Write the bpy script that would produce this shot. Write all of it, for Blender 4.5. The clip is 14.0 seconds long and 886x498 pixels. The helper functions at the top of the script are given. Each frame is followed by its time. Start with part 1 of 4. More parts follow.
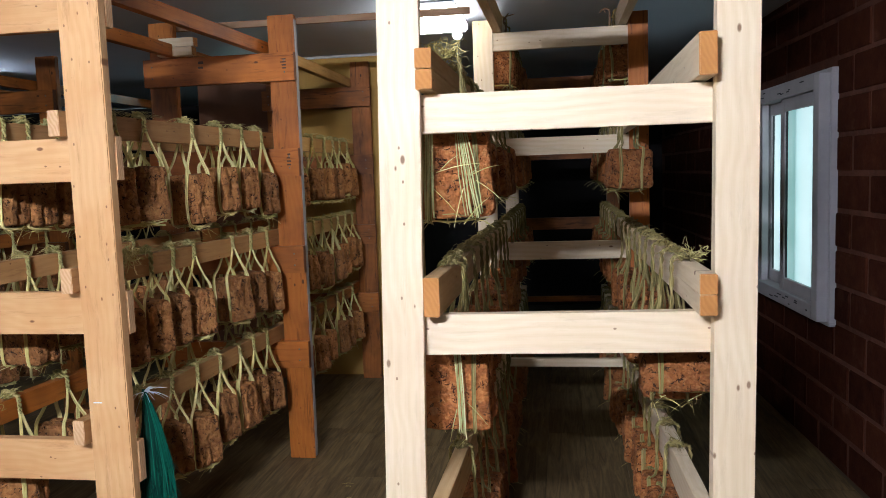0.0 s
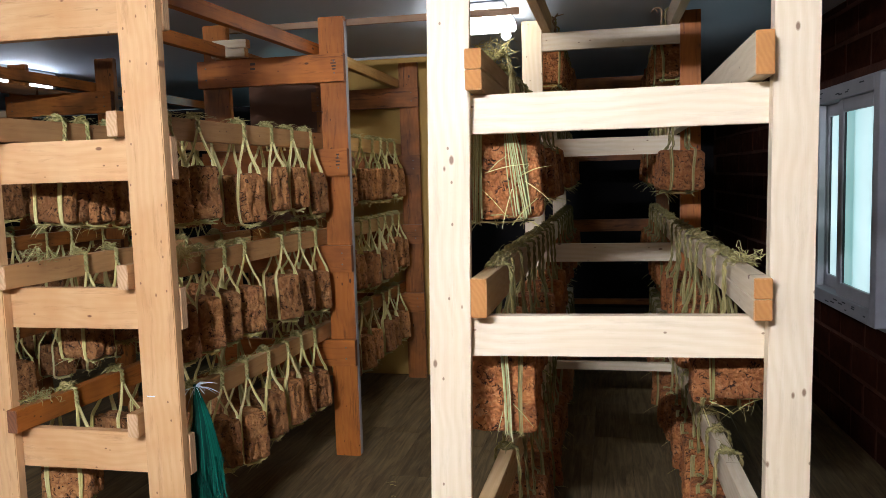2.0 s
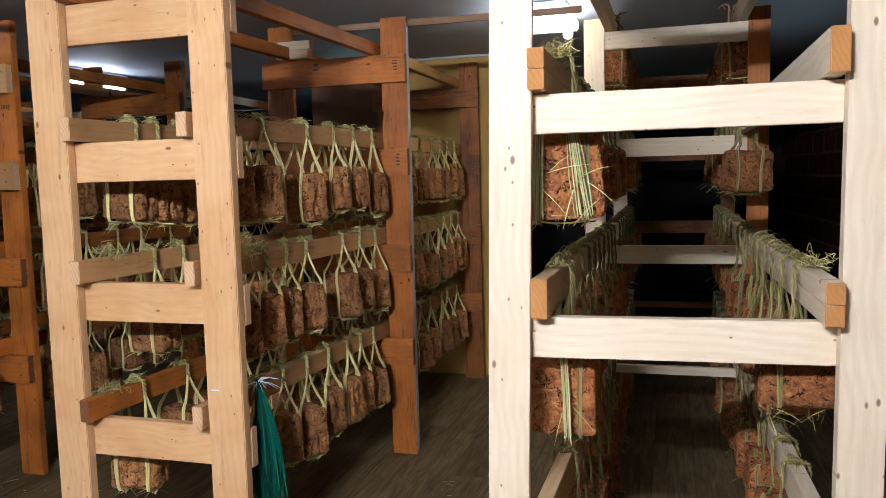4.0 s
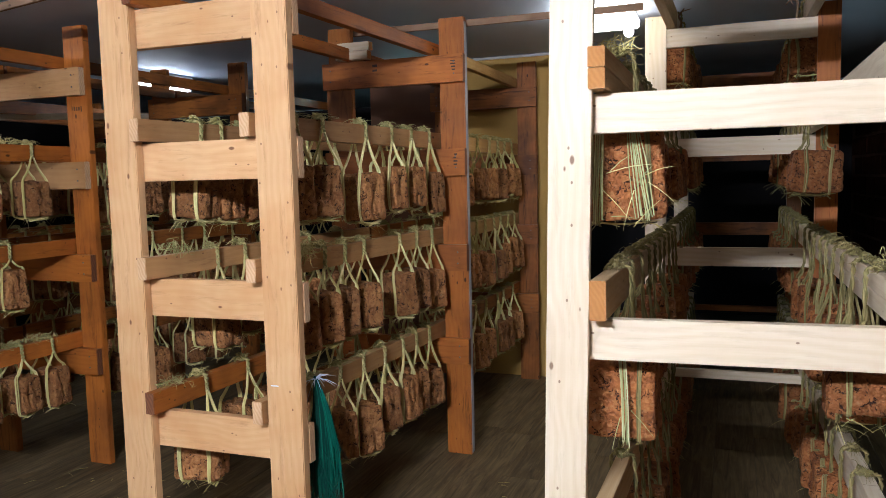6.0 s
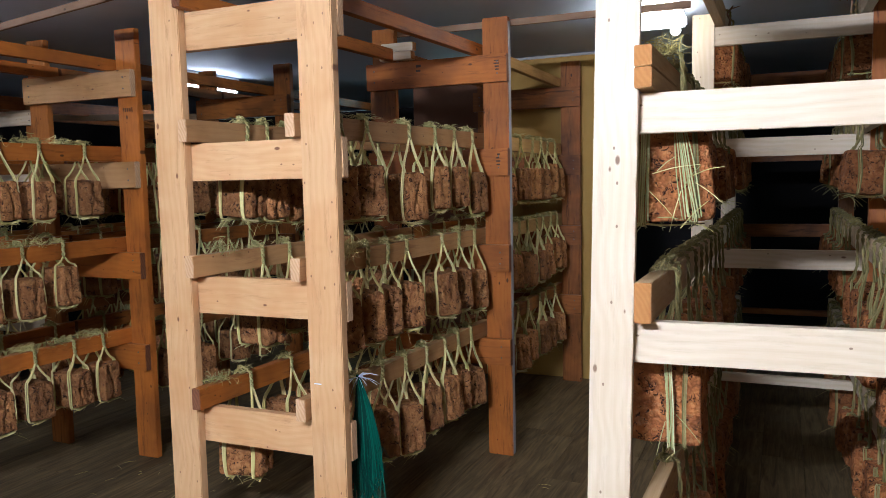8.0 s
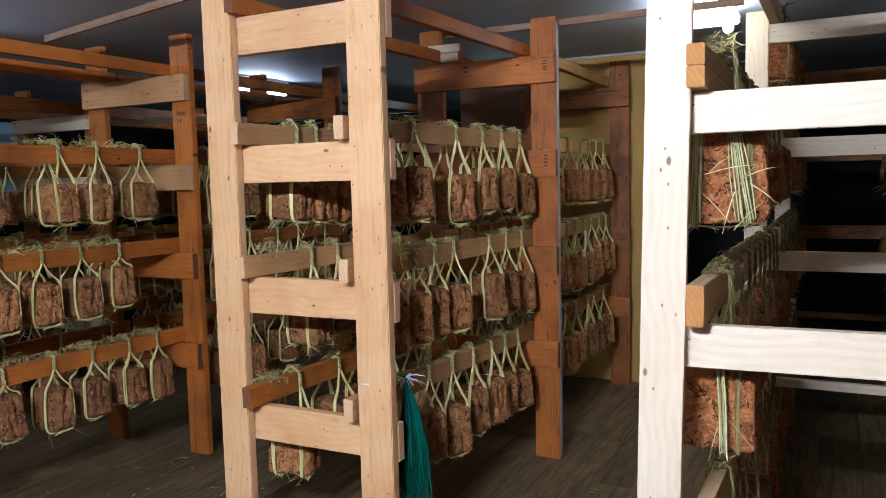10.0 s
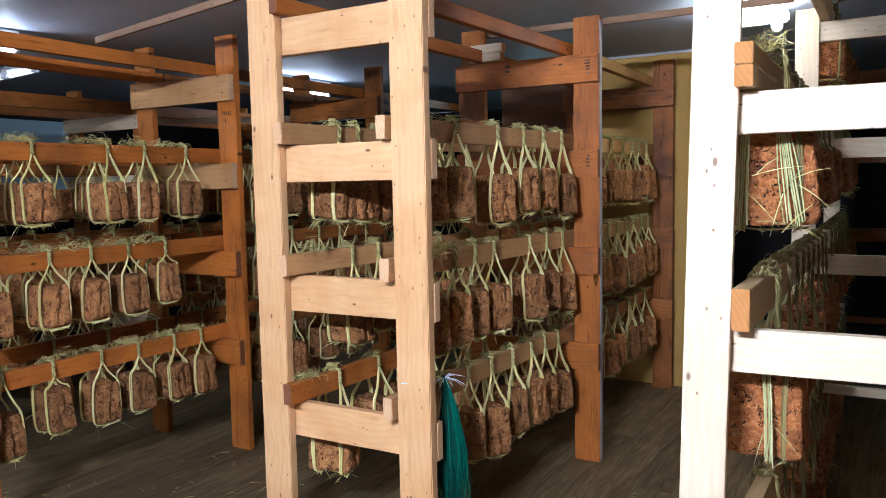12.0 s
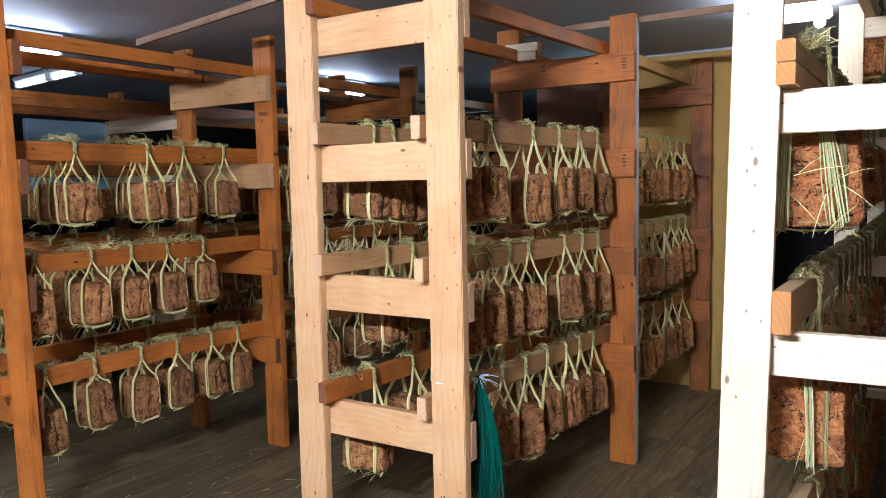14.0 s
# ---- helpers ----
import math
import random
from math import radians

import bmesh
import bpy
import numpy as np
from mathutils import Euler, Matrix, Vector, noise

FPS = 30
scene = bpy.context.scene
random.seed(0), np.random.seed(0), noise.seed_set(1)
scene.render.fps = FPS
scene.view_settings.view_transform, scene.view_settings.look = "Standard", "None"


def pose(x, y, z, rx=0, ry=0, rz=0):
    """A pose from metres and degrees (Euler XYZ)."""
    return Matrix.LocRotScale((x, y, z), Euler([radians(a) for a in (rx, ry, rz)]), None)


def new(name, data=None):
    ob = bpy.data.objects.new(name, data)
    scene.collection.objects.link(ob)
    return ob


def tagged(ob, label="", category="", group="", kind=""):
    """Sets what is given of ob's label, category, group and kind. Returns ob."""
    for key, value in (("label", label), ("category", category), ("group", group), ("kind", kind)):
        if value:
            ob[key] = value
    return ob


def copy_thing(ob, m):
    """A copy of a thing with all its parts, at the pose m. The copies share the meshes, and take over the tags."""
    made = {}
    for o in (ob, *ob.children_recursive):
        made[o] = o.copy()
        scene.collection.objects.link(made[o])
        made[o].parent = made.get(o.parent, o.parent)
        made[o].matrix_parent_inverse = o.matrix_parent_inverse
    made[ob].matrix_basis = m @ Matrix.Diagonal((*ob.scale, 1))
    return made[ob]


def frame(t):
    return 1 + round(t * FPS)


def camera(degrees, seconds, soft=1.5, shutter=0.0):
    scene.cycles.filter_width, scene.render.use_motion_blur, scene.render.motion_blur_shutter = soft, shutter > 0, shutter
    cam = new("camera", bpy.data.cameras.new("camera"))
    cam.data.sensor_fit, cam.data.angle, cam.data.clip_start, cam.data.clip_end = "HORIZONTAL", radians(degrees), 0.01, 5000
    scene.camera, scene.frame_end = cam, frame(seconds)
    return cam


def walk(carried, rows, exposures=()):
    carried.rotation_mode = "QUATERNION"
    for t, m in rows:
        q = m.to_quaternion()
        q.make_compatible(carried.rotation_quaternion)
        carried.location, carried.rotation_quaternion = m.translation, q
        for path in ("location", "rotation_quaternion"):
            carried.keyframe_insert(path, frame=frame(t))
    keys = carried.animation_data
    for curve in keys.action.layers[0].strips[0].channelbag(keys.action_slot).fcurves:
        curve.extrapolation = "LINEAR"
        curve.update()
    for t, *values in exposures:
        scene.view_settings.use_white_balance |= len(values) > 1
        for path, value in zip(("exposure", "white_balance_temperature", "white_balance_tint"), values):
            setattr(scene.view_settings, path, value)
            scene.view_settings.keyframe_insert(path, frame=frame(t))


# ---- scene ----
cam = camera(59.79, 14.0, soft=0.6)
PATH = [
    (0.0, pose(0.0000, 0.0000, 1.5000, 84.417, 1.978, 8.680)),
    (0.5, pose(-0.0019, 0.0001, 1.4999, 84.502, 2.060, 9.658)),
    (1.0, pose(-0.0037, 0.0002, 1.4998, 84.519, 2.040, 10.229)),
    (1.5, pose(-0.0055, 0.0003, 1.4997, 84.547, 1.907, 11.031)),
    (2.0, pose(-0.0073, 0.0004, 1.4996, 84.582, 1.707, 12.086)),
    (2.5, pose(-0.0090, 0.0005, 1.4995, 84.606, 1.663, 13.337)),
    (3.0, pose(-0.0107, 0.0006, 1.4995, 84.636, 1.593, 14.356)),
    (5.5, pose(-0.0187, 0.0013, 1.4995, 84.782, 1.416, 19.594)),
    (6.0, pose(-0.0202, 0.0015, 1.4996, 84.797, 1.373, 20.559)),
    (6.5, pose(-0.0216, 0.0017, 1.4997, 84.812, 1.364, 21.356)),
    (7.0, pose(-0.0230, 0.0019, 1.4998, 84.826, 1.328, 22.055)),
    (7.5, pose(-0.0244, 0.0021, 1.4999, 84.854, 1.326, 22.706)),
    (8.0, pose(-0.0257, 0.0023, 1.5000, 84.873, 1.263, 23.653)),
    (10.5, pose(-0.0318, 0.0034, 1.5009, 85.063, 1.425, 27.860)),
    (11.0, pose(-0.0330, 0.0037, 1.5012, 85.057, 1.332, 28.617)),
    (11.5, pose(-0.0340, 0.0039, 1.5014, 85.082, 1.156, 29.282)),
    (12.0, pose(-0.0351, 0.0042, 1.5017, 85.090, 1.147, 30.052)),
    (12.5, pose(-0.0361, 0.0045, 1.5020, 85.100, 1.110, 30.762)),
    (13.0, pose(-0.0371, 0.0048, 1.5023, 85.090, 1.096, 31.552)),
    (13.5, pose(-0.0380, 0.0051, 1.5026, 85.106, 1.116, 32.143)),
    (14.0, pose(-0.0389, 0.0054, 1.5030, 85.109, 1.141, 32.575)),
]
walk(cam, PATH, exposures=[(0.0, -0.44, 6100, 10), (8.0, -0.46, 5650, 10), (10.5, -0.42, 5450, 10), (11.5, -0.16, 5450, 10), (12.5, -0.10, 5500, 10), (14.0, -0.04, 5500, 10)])

# ---------------------------------------------------------------- world and light
LAMP = 1.0
world = bpy.data.worlds.new("world")
scene.world = world
world.use_nodes = True
wn = world.node_tree
sky = wn.nodes.new("ShaderNodeTexSky")
sky.sky_type, sky.sun_disc = "NISHITA", False
sky.sun_elevation, sky.sun_rotation = radians(25), radians(200)
wn.nodes["Background"].inputs[1].default_value = 0.08
wn.links.new(sky.outputs[0], wn.nodes["Background"].inputs[0])

# ---------------------------------------------------------------- materials
def mat_new(name, rough=0.6, metal=0.0):
    m = bpy.data.materials.new(name)
    m.use_nodes = True
    b = m.node_tree.nodes["Principled BSDF"]
    b.inputs["Roughness"].default_value = rough
    b.inputs["Metallic"].default_value = metal
    b.inputs["Specular IOR Level"].default_value = 0.25
    return m, m.node_tree, b


def nd(nt, kind, **props):
    n = nt.nodes.new(kind)
    for k, v in props.items():
        if k in n.inputs:
            n.inputs[k].default_value = v
    return n


def ramp(nt, fac, stops):
    r = nt.nodes.new("ShaderNodeValToRGB")
    el = r.color_ramp.elements
    while len(el) < len(stops):
        el.new(0.5)
    for e, (p, c) in zip(el, stops):
        e.position, e.color = p, (*c, 1)
    nt.links.new(fac, r.inputs[0])
    return r.outputs[0]


def mathn(nt, op, a, b=None):
    n = nt.nodes.new("ShaderNodeMath")
    n.operation = op
    for i, v in enumerate((a, b)):
        if v is None:
            continue
        if isinstance(v, (int, float)):
            n.inputs[i].default_value = v
        else:
            nt.links.new(v, n.inputs[i])
    return n.outputs[0]


def mix(nt, fac, a, b, kind="MIX"):
    n = nt.nodes.new("ShaderNodeMix")
    n.data_type, n.blend_type = "RGBA", kind
    for i, v in ((0, fac), (6, a), (7, b)):
        if isinstance(v, (int, float)):
            n.inputs[i].default_value = v
        elif isinstance(v, tuple):
            n.inputs[i].default_value = (*v, 1)
        else:
            nt.links.new(v, n.inputs[i])
    return n.outputs[2]


def local_coords(nt, stretch=(1, 1, 1)):
    """Object coordinates, shifted for each object, scaled."""
    tc = nt.nodes.new("ShaderNodeTexCoord")
    oi = nt.nodes.new("ShaderNodeObjectInfo")
    sh = nt.nodes.new("ShaderNodeVectorMath")
    sh.operation = "MULTIPLY_ADD"
    cx = nt.nodes.new("ShaderNodeCombineXYZ")
    for i, k in enumerate((37.0, 11.0, 23.0)):
        nt.links.new(mathn(nt, "MULTIPLY", oi.outputs["Random"], k), cx.inputs[i])
    nt.links.new(tc.outputs["Object"], sh.inputs[0])
    sh.inputs[1].default_value = (1, 1, 1)
    nt.links.new(cx.outputs[0], sh.inputs[2])
    mp = nt.nodes.new("ShaderNodeMapping")
    mp.inputs["Scale"].default_value = stretch
    nt.links.new(sh.outputs[0], mp.inputs[0])
    return mp.outputs[0], oi.outputs["Random"], sh.outputs[0]


def bump(nt, bsdf, height, strength, dist=0.01):
    b = nt.nodes.new("ShaderNodeBump")
    b.inputs["Strength"].default_value, b.inputs["Distance"].default_value = strength, dist
    nt.links.new(height, b.inputs["Height"])
    nt.links.new(b.outputs[0], bsdf.inputs["Normal"])


def noise_tex(nt, vec, scale, detail=4, rough=0.6, dist=0.0):
    n = nd(nt, "ShaderNodeTexNoise", Scale=scale, Detail=detail, Roughness=rough, Distortion=dist)
    nt.links.new(vec, n.inputs["Vector"])
    return n.outputs["Fac"]


def wood(name, light, dark, knot, stain, rough=0.55, vary=0.25, soil=0.25, rings=0.2):
    """Sawn softwood, the grain along the local x axis, with growth bands, knots and dirt."""
    m, nt, b = mat_new(name, rough)
    v, rnd, raw = local_coords(nt, (1.0, 1, 1))
    warp = nd(nt, "ShaderNodeTexNoise", Scale=2.2, Detail=2.0)
    nt.links.new(v, warp.inputs["Vector"])
    mp = nt.nodes.new("ShaderNodeMapping")
    mp.inputs["Scale"].default_value = (0.5, 22, 22)
    nt.links.new(v, mp.inputs[0])
    add = nt.nodes.new("ShaderNodeVectorMath")
    add.operation = "MULTIPLY_ADD"
    nt.links.new(warp.outputs["Color"], add.inputs[0])
    add.inputs[1].default_value = (0.0, 2.2, 2.2)
    nt.links.new(mp.outputs[0], add.inputs[2])
    band = nd(nt, "ShaderNodeTexWave", Scale=1.1, Distortion=2.0, Detail=2.0)
    band.wave_type, band.bands_direction = "BANDS", "DIAGONAL"
    nt.links.new(add.outputs[0], band.inputs["Vector"])
    fib = nt.nodes.new("ShaderNodeMapping")
    fib.inputs["Scale"].default_value = (4, 160, 160)
    nt.links.new(v, fib.inputs[0])
    fine = noise_tex(nt, fib.outputs[0], 1.0, 5, 0.7)
    big = noise_tex(nt, v, 3.5, 3, 0.6)
    grain = mathn(nt, "ADD", mathn(nt, "MULTIPLY", band.outputs["Fac"], rings), mathn(nt, "MULTIPLY", fine, 0.6))
    col = mix(nt, grain, light, dark)
    col = mix(nt, mathn(nt, "MULTIPLY", ramp(nt, big, [(0.42, (0, 0, 0)), (0.72, (1, 1, 1))]), 0.3 + soil * 0.5), col, stain)
    # knots
    kmap = nt.nodes.new("ShaderNodeMapping")
    kmap.inputs["Scale"].default_value = (5.5, 11.0, 0.6)
    nt.links.new(raw, kmap.inputs[0])
    vo = nd(nt, "ShaderNodeTexVoronoi", Scale=1.0, Randomness=1.0)
    vo.voronoi_dimensions = "2D"
    nt.links.new(kmap.outputs[0], vo.inputs["Vector"])
    sep = nt.nodes.new("ShaderNodeSeparateColor")
    nt.links.new(vo.outputs["Color"], sep.inputs[0])
    size = mathn(nt, "MULTIPLY", mathn(nt, "SUBTRACT", sep.outputs[0], 0.68), 0.26)
    kn = mathn(nt, "SUBTRACT", size, vo.outputs["Distance"])
    kfac = ramp(nt, mathn(nt, "MULTIPLY", kn, 14.0), [(0.0, (0, 0, 0)), (0.5, (1, 1, 1))])
    halo = ramp(nt, mathn(nt, "MULTIPLY", kn, 9.0), [(0.0, (0, 0, 0)), (0.25, (1, 1, 1))])
    col = mix(nt, mathn(nt, "MULTIPLY", halo, 0.5), col, stain)
    col = mix(nt, mathn(nt, "MULTIPLY", kfac, 0.8), col, knot)
    # small dents, nail marks
    dmap = nt.nodes.new("ShaderNodeMapping")
    dmap.inputs["Scale"].default_value = (8.0, 12.0, 0.4)
    dmap.inputs["Location"].default_value = (3.3, 1.7, 0.6)
    nt.links.new(raw, dmap.inputs[0])
    vs = nd(nt, "ShaderNodeTexVoronoi", Scale=1.0, Randomness=1.0)
    vs.voronoi_dimensions = "2D"
    nt.links.new(dmap.outputs[0], vs.inputs["Vector"])
    dot = ramp(nt, vs.outputs["Distance"], [(0.028, (1, 1, 1)), (0.042, (0, 0, 0))])
    seps = nt.nodes.new("ShaderNodeSeparateColor")
    nt.links.new(vs.outputs["Color"], seps.inputs[0])
    dot = mathn(nt, "MULTIPLY", dot, mathn(nt, "GREATER_THAN", seps.outputs[1], 0.6))
    col = mix(nt, mathn(nt, "MULTIPLY", dot, 0.7), col, knot)
    # smears and handling marks
    sm = nt.nodes.new("ShaderNodeMapping")
    sm.inputs["Scale"].default_value = (3.0, 26.0, 9.0)
    nt.links.new(raw, sm.inputs[0])
    smear = ramp(nt, noise_tex(nt, sm.outputs[0], 1.3, 5, 0.75, 0.5), [(0.55, (0, 0, 0)), (0.72, (1, 1, 1))])
    col = mix(nt, mathn(nt, "MULTIPLY", smear, soil), col, tuple(c * 0.55 for c in stain))
    hs = nt.nodes.new("ShaderNodeHueSaturation")
    nt.links.new(col, hs.inputs["Color"])
    nt.links.new(mathn(nt, "ADD", 1.0 - vary / 2, mathn(nt, "MULTIPLY", rnd, vary)), hs.inputs["Value"])
    nt.links.new(hs.outputs[0], b.inputs["Base Color"])
    nt.links.new(ramp(nt, fine, [(0.2, (rough - 0.1,) * 3), (0.8, (rough + 0.15,) * 3)]), b.inputs["Roughness"])
    bump(nt, b, mathn(nt, "ADD", grain, mathn(nt, "MULTIPLY", big, 0.4)), 0.25, 0.002)
    return m


def end_grain(name, light, dark):
    m, nt, b = mat_new(name, 0.8)
    v, rnd, raw = local_coords(nt, (0.3, 1, 1))
    w = nd(nt, "ShaderNodeTexWave", Scale=26.0, Distortion=6.0, Detail=3.0)
    w.wave_type = "RINGS"
    nt.links.new(v, w.inputs["Vector"])
    n = noise_tex(nt, v, 60, 4)
    col = mix(nt, mathn(nt, "MULTIPLY", mathn(nt, "ADD", w.outputs["Fac"], n), 0.5), light, dark)
    nt.links.new(col, b.inputs["Base Color"])
    bump(nt, b, n, 0.3, 0.002)
    return m


PINE = wood("pale_pine", (0.72, 0.60, 0.425), (0.57, 0.42, 0.25), (0.13, 0.05, 0.022), (0.58, 0.42, 0.25), 0.5, 0.12, 0.25, 0.26)
HONEY = wood("honey_pine", (0.63, 0.385, 0.185), (0.50, 0.265, 0.105), (0.10, 0.035, 0.016), (0.45, 0.19, 0.055), 0.5, 0.2, 0.5, 0.22)
BROWN = wood("brown_wood", (0.38, 0.132, 0.025), (0.22, 0.064, 0.011), (0.03, 0.012, 0.006), (0.055, 0.019, 0.007), 0.5, 0.35, 0.95)
AMBER = wood("amber_wood", (0.49, 0.158, 0.024), (0.34, 0.090, 0.012), (0.05, 0.017, 0.007), (0.15, 0.045, 0.012), 0.45, 0.25, 0.8)
ROSY = wood("rosy_wood", (0.50, 0.275, 0.108), (0.37, 0.178, 0.06), (0.09, 0.035, 0.016), (0.25, 0.11, 0.036), 0.55, 0.3, 0.5)
TANW = wood("tan_wood", (0.50, 0.30, 0.105), (0.37, 0.20, 0.06), (0.09, 0.035, 0.016), (0.25, 0.115, 0.035), 0.55, 0.3, 0.5)
GREYW = wood("grey_batten_wood", (0.27, 0.155, 0.085), (0.16, 0.085, 0.045), (0.05, 0.03, 0.02), (0.33, 0.23, 0.15), 0.8, 0.3)
PINE_WARM = wood("weathered_pine", (0.60, 0.42, 0.215), (0.45, 0.27, 0.11), (0.12, 0.05, 0.02), (0.42, 0.24, 0.09), 0.55, 0.15, 0.3, 0.25)
PINE_END = end_grain("pine_end_grain", (0.42, 0.185, 0.052), (0.34, 0.14, 0.037))
HONEY_END = end_grain("honey_end_grain", (0.62, 0.40, 0.22), (0.45, 0.25, 0.11))
BROWN_END = end_grain("brown_end_grain", (0.20, 0.075, 0.03), (0.11, 0.04, 0.018))
ENDS = {PINE: PINE_END, PINE_WARM: PINE_END, HONEY: HONEY_END, BROWN: BROWN_END, AMBER: BROWN_END, ROSY: HONEY_END, TANW: HONEY_END, GREYW: BROWN_END}


def bean_material(name, tones):
    m, nt, b = mat_new(name, 0.85)
    v, rnd, raw = local_coords(nt)
    crumbs = nd(nt, "ShaderNodeTexVoronoi", Scale=95.0, Randomness=1.0)
    nt.links.new(v, crumbs.inputs["Vector"])
    n1 = noise_tex(nt, v, 22, 6, 0.7, 0.6)
    n2 = noise_tex(nt, v, 7, 4, 0.6)
    n3 = noise_tex(nt, v, 70, 4, 0.65)
    col = ramp(nt, n1, list(zip((0.26, 0.42, 0.58, 0.74), tones)))
    col = mix(nt, mathn(nt, "MULTIPLY", ramp(nt, n2, [(0.4, (0, 0, 0)), (0.7, (1, 1, 1))]), 0.45), col, tones[1])
    pits = ramp(nt, mathn(nt, "ADD", mathn(nt, "MULTIPLY", n3, 0.5), mathn(nt, "MULTIPLY", n1, 0.6)), [(0.385, (1, 1, 1)), (0.42, (0, 0, 0))])
    sepc = nt.nodes.new("ShaderNodeSeparateColor")
    nt.links.new(crumbs.outputs["Color"], sepc.inputs[0])
    col = mix(nt, mathn(nt, "MULTIPLY", sepc.outputs[0], 0.14), col, (0.10, 0.034, 0.011))
    col = mix(nt, mathn(nt, "MULTIPLY", ramp(nt, sepc.outputs[1], [(0.75, (0, 0, 0)), (0.9, (1, 1, 1))]), 0.18), col, (0.58, 0.30, 0.12))
    col = mix(nt, mathn(nt, "MULTIPLY", pits, 0.75), col, (0.035, 0.014, 0.006))
    # short curled cracks between the beans
    cn = mathn(nt, "ABSOLUTE", mathn(nt, "SUBTRACT", noise_tex(nt, v, 38, 2, 0.5, 0.9), 0.5))
    cm = ramp(nt, noise_tex(nt, v, 34, 2, 0.5), [(0.51, (0, 0, 0)), (0.56, (1, 1, 1))])
    cracks = mathn(nt, "MULTIPLY", ramp(nt, cn, [(0.013, (1, 1, 1)), (0.034, (0, 0, 0))]), cm)
    col = mix(nt, mathn(nt, "MULTIPLY", cracks, 0.9), col, (0.02, 0.008, 0.004))
    mould = ramp(nt, noise_tex(nt, v, 12, 5, 0.7), [(0.62, (0, 0, 0)), (0.75, (1, 1, 1))])
    col = mix(nt, mathn(nt, "MULTIPLY", mould, 0.3), col, (0.50, 0.36, 0.20))
    hs = nt.nodes.new("ShaderNodeHueSaturation")
    nt.links.new(col, hs.inputs["Color"])
    nt.links.new(mathn(nt, "ADD", 0.72, mathn(nt, "MULTIPLY", rnd, 0.5)), hs.inputs["Value"])
    nt.links.new(hs.outputs[0], b.inputs["Base Color"])
    h = mathn(nt, "ADD", mathn(nt, "MULTIPLY", crumbs.outputs["Distance"], 0.35), mathn(nt, "MULTIPLY", n1, 1.3))
    h = mathn(nt, "SUBTRACT", h, mathn(nt, "MULTIPLY", cracks, 0.5))
    h = mathn(nt, "SUBTRACT", h, mathn(nt, "MULTIPLY", pits, 0.5))
    bump(nt, b, h, 1.0, 0.014)
    return m


def straw_material(name, a, c, d, dirt=(0.26, 0.20, 0.09)):
    m, nt, b = mat_new(name, 0.6)
    g = nt.nodes.new("ShaderNodeNewGeometry")
    v, rnd, raw = local_coords(nt)
    mixr = mathn(nt, "FRACT", mathn(nt, "ADD", g.outputs["Random Per Island"], rnd))
    col = ramp(nt, mixr, [(0.0, a), (0.5, c), (1.0, d)])
    n = noise_tex(nt, v, 45, 3)
    col = mix(nt, mathn(nt, "MULTIPLY", n, 0.5), col, dirt)
    nt.links.new(col, b.inputs["Base Color"])
    return m


BEAN = bean_material("pressed_soybean", ((0.11, 0.042, 0.013), (0.28, 0.112, 0.033), (0.42, 0.180, 0.056), (0.57, 0.280, 0.100)))
BEAN_RED = bean_material("moist_pressed_soybean", ((0.09, 0.028, 0.009), (0.25, 0.082, 0.022), (0.38, 0.135, 0.037), (0.50, 0.21, 0.07)))
STRAW = straw_material("rice_straw", (0.48, 0.405, 0.125), (0.66, 0.565, 0.215), (0.80, 0.70, 0.34), (0.40, 0.32, 0.11))
ROPE = straw_material("twisted_straw", (0.24, 0.21, 0.06), (0.39, 0.335, 0.115), (0.52, 0.44, 0.18))
FRESH = straw_material("fresh_straw", (0.30, 0.30, 0.11), (0.48, 0.46, 0.20), (0.64, 0.60, 0.32), (0.26, 0.24, 0.09))
# darker olive straw for the pale rack, its inner shade put into the colour
SHADE_STRAW = straw_material("straw_toned_for_shade", (0.14, 0.11, 0.03), (0.25, 0.20, 0.065), (0.38, 0.30, 0.12), (0.12, 0.09, 0.035))


def plaster(name, a, c, scale=6, rough=0.8, bs=0.15):
    m, nt, b = mat_new(name, rough)
    tc = nt.nodes.new("ShaderNodeTexCoord")
    v = tc.outputs["Object"]
    n = noise_tex(nt, v, scale, 5, 0.6)
    n2 = noise_tex(nt, v, scale * 14, 4, 0.6)
    col = mix(nt, ramp(nt, n, [(0.3, (0, 0, 0)), (0.7, (1, 1, 1))]), a, c)
    nt.links.new(col, b.inputs["Base Color"])
    bump(nt, b, mathn(nt, "ADD", n, mathn(nt, "MULTIPLY", n2, 0.3)), bs, 0.02)
    return m


CEIL = plaster("ceiling_paper", (0.56, 0.62, 0.72), (0.51, 0.57, 0.665), 2.5, 0.6, 0.08)
YELLOW = plaster("ochre_wall", (0.42, 0.25, 0.06), (0.36, 0.21, 0.05), 3, 0.7)
# near-black: the gloom behind the racks is put into the wall colour
SHADEWALL = plaster("wall_in_painted_shade", (0.009, 0.006, 0.005), (0.006, 0.004, 0.004), 2, 0.8)
PANEL = plaster("dark_panel", (0.17, 0.075, 0.035), (0.12, 0.05, 0.025), 3, 0.6)
BLUEGREY = plaster("bluish_board", (0.27, 0.36, 0.41), (0.23, 0.32, 0.37), 3, 0.5)
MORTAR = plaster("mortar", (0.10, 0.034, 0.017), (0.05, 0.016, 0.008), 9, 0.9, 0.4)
WHITE = plaster("white_plastic", (0.40, 0.385, 0.39), (0.34, 0.33, 0.335), 9, 0.35, 0.02)
FIXTURE = plaster("white_enamel", (0.78, 0.79, 0.8), (0.72, 0.73, 0.75), 5, 0.4, 0.02)


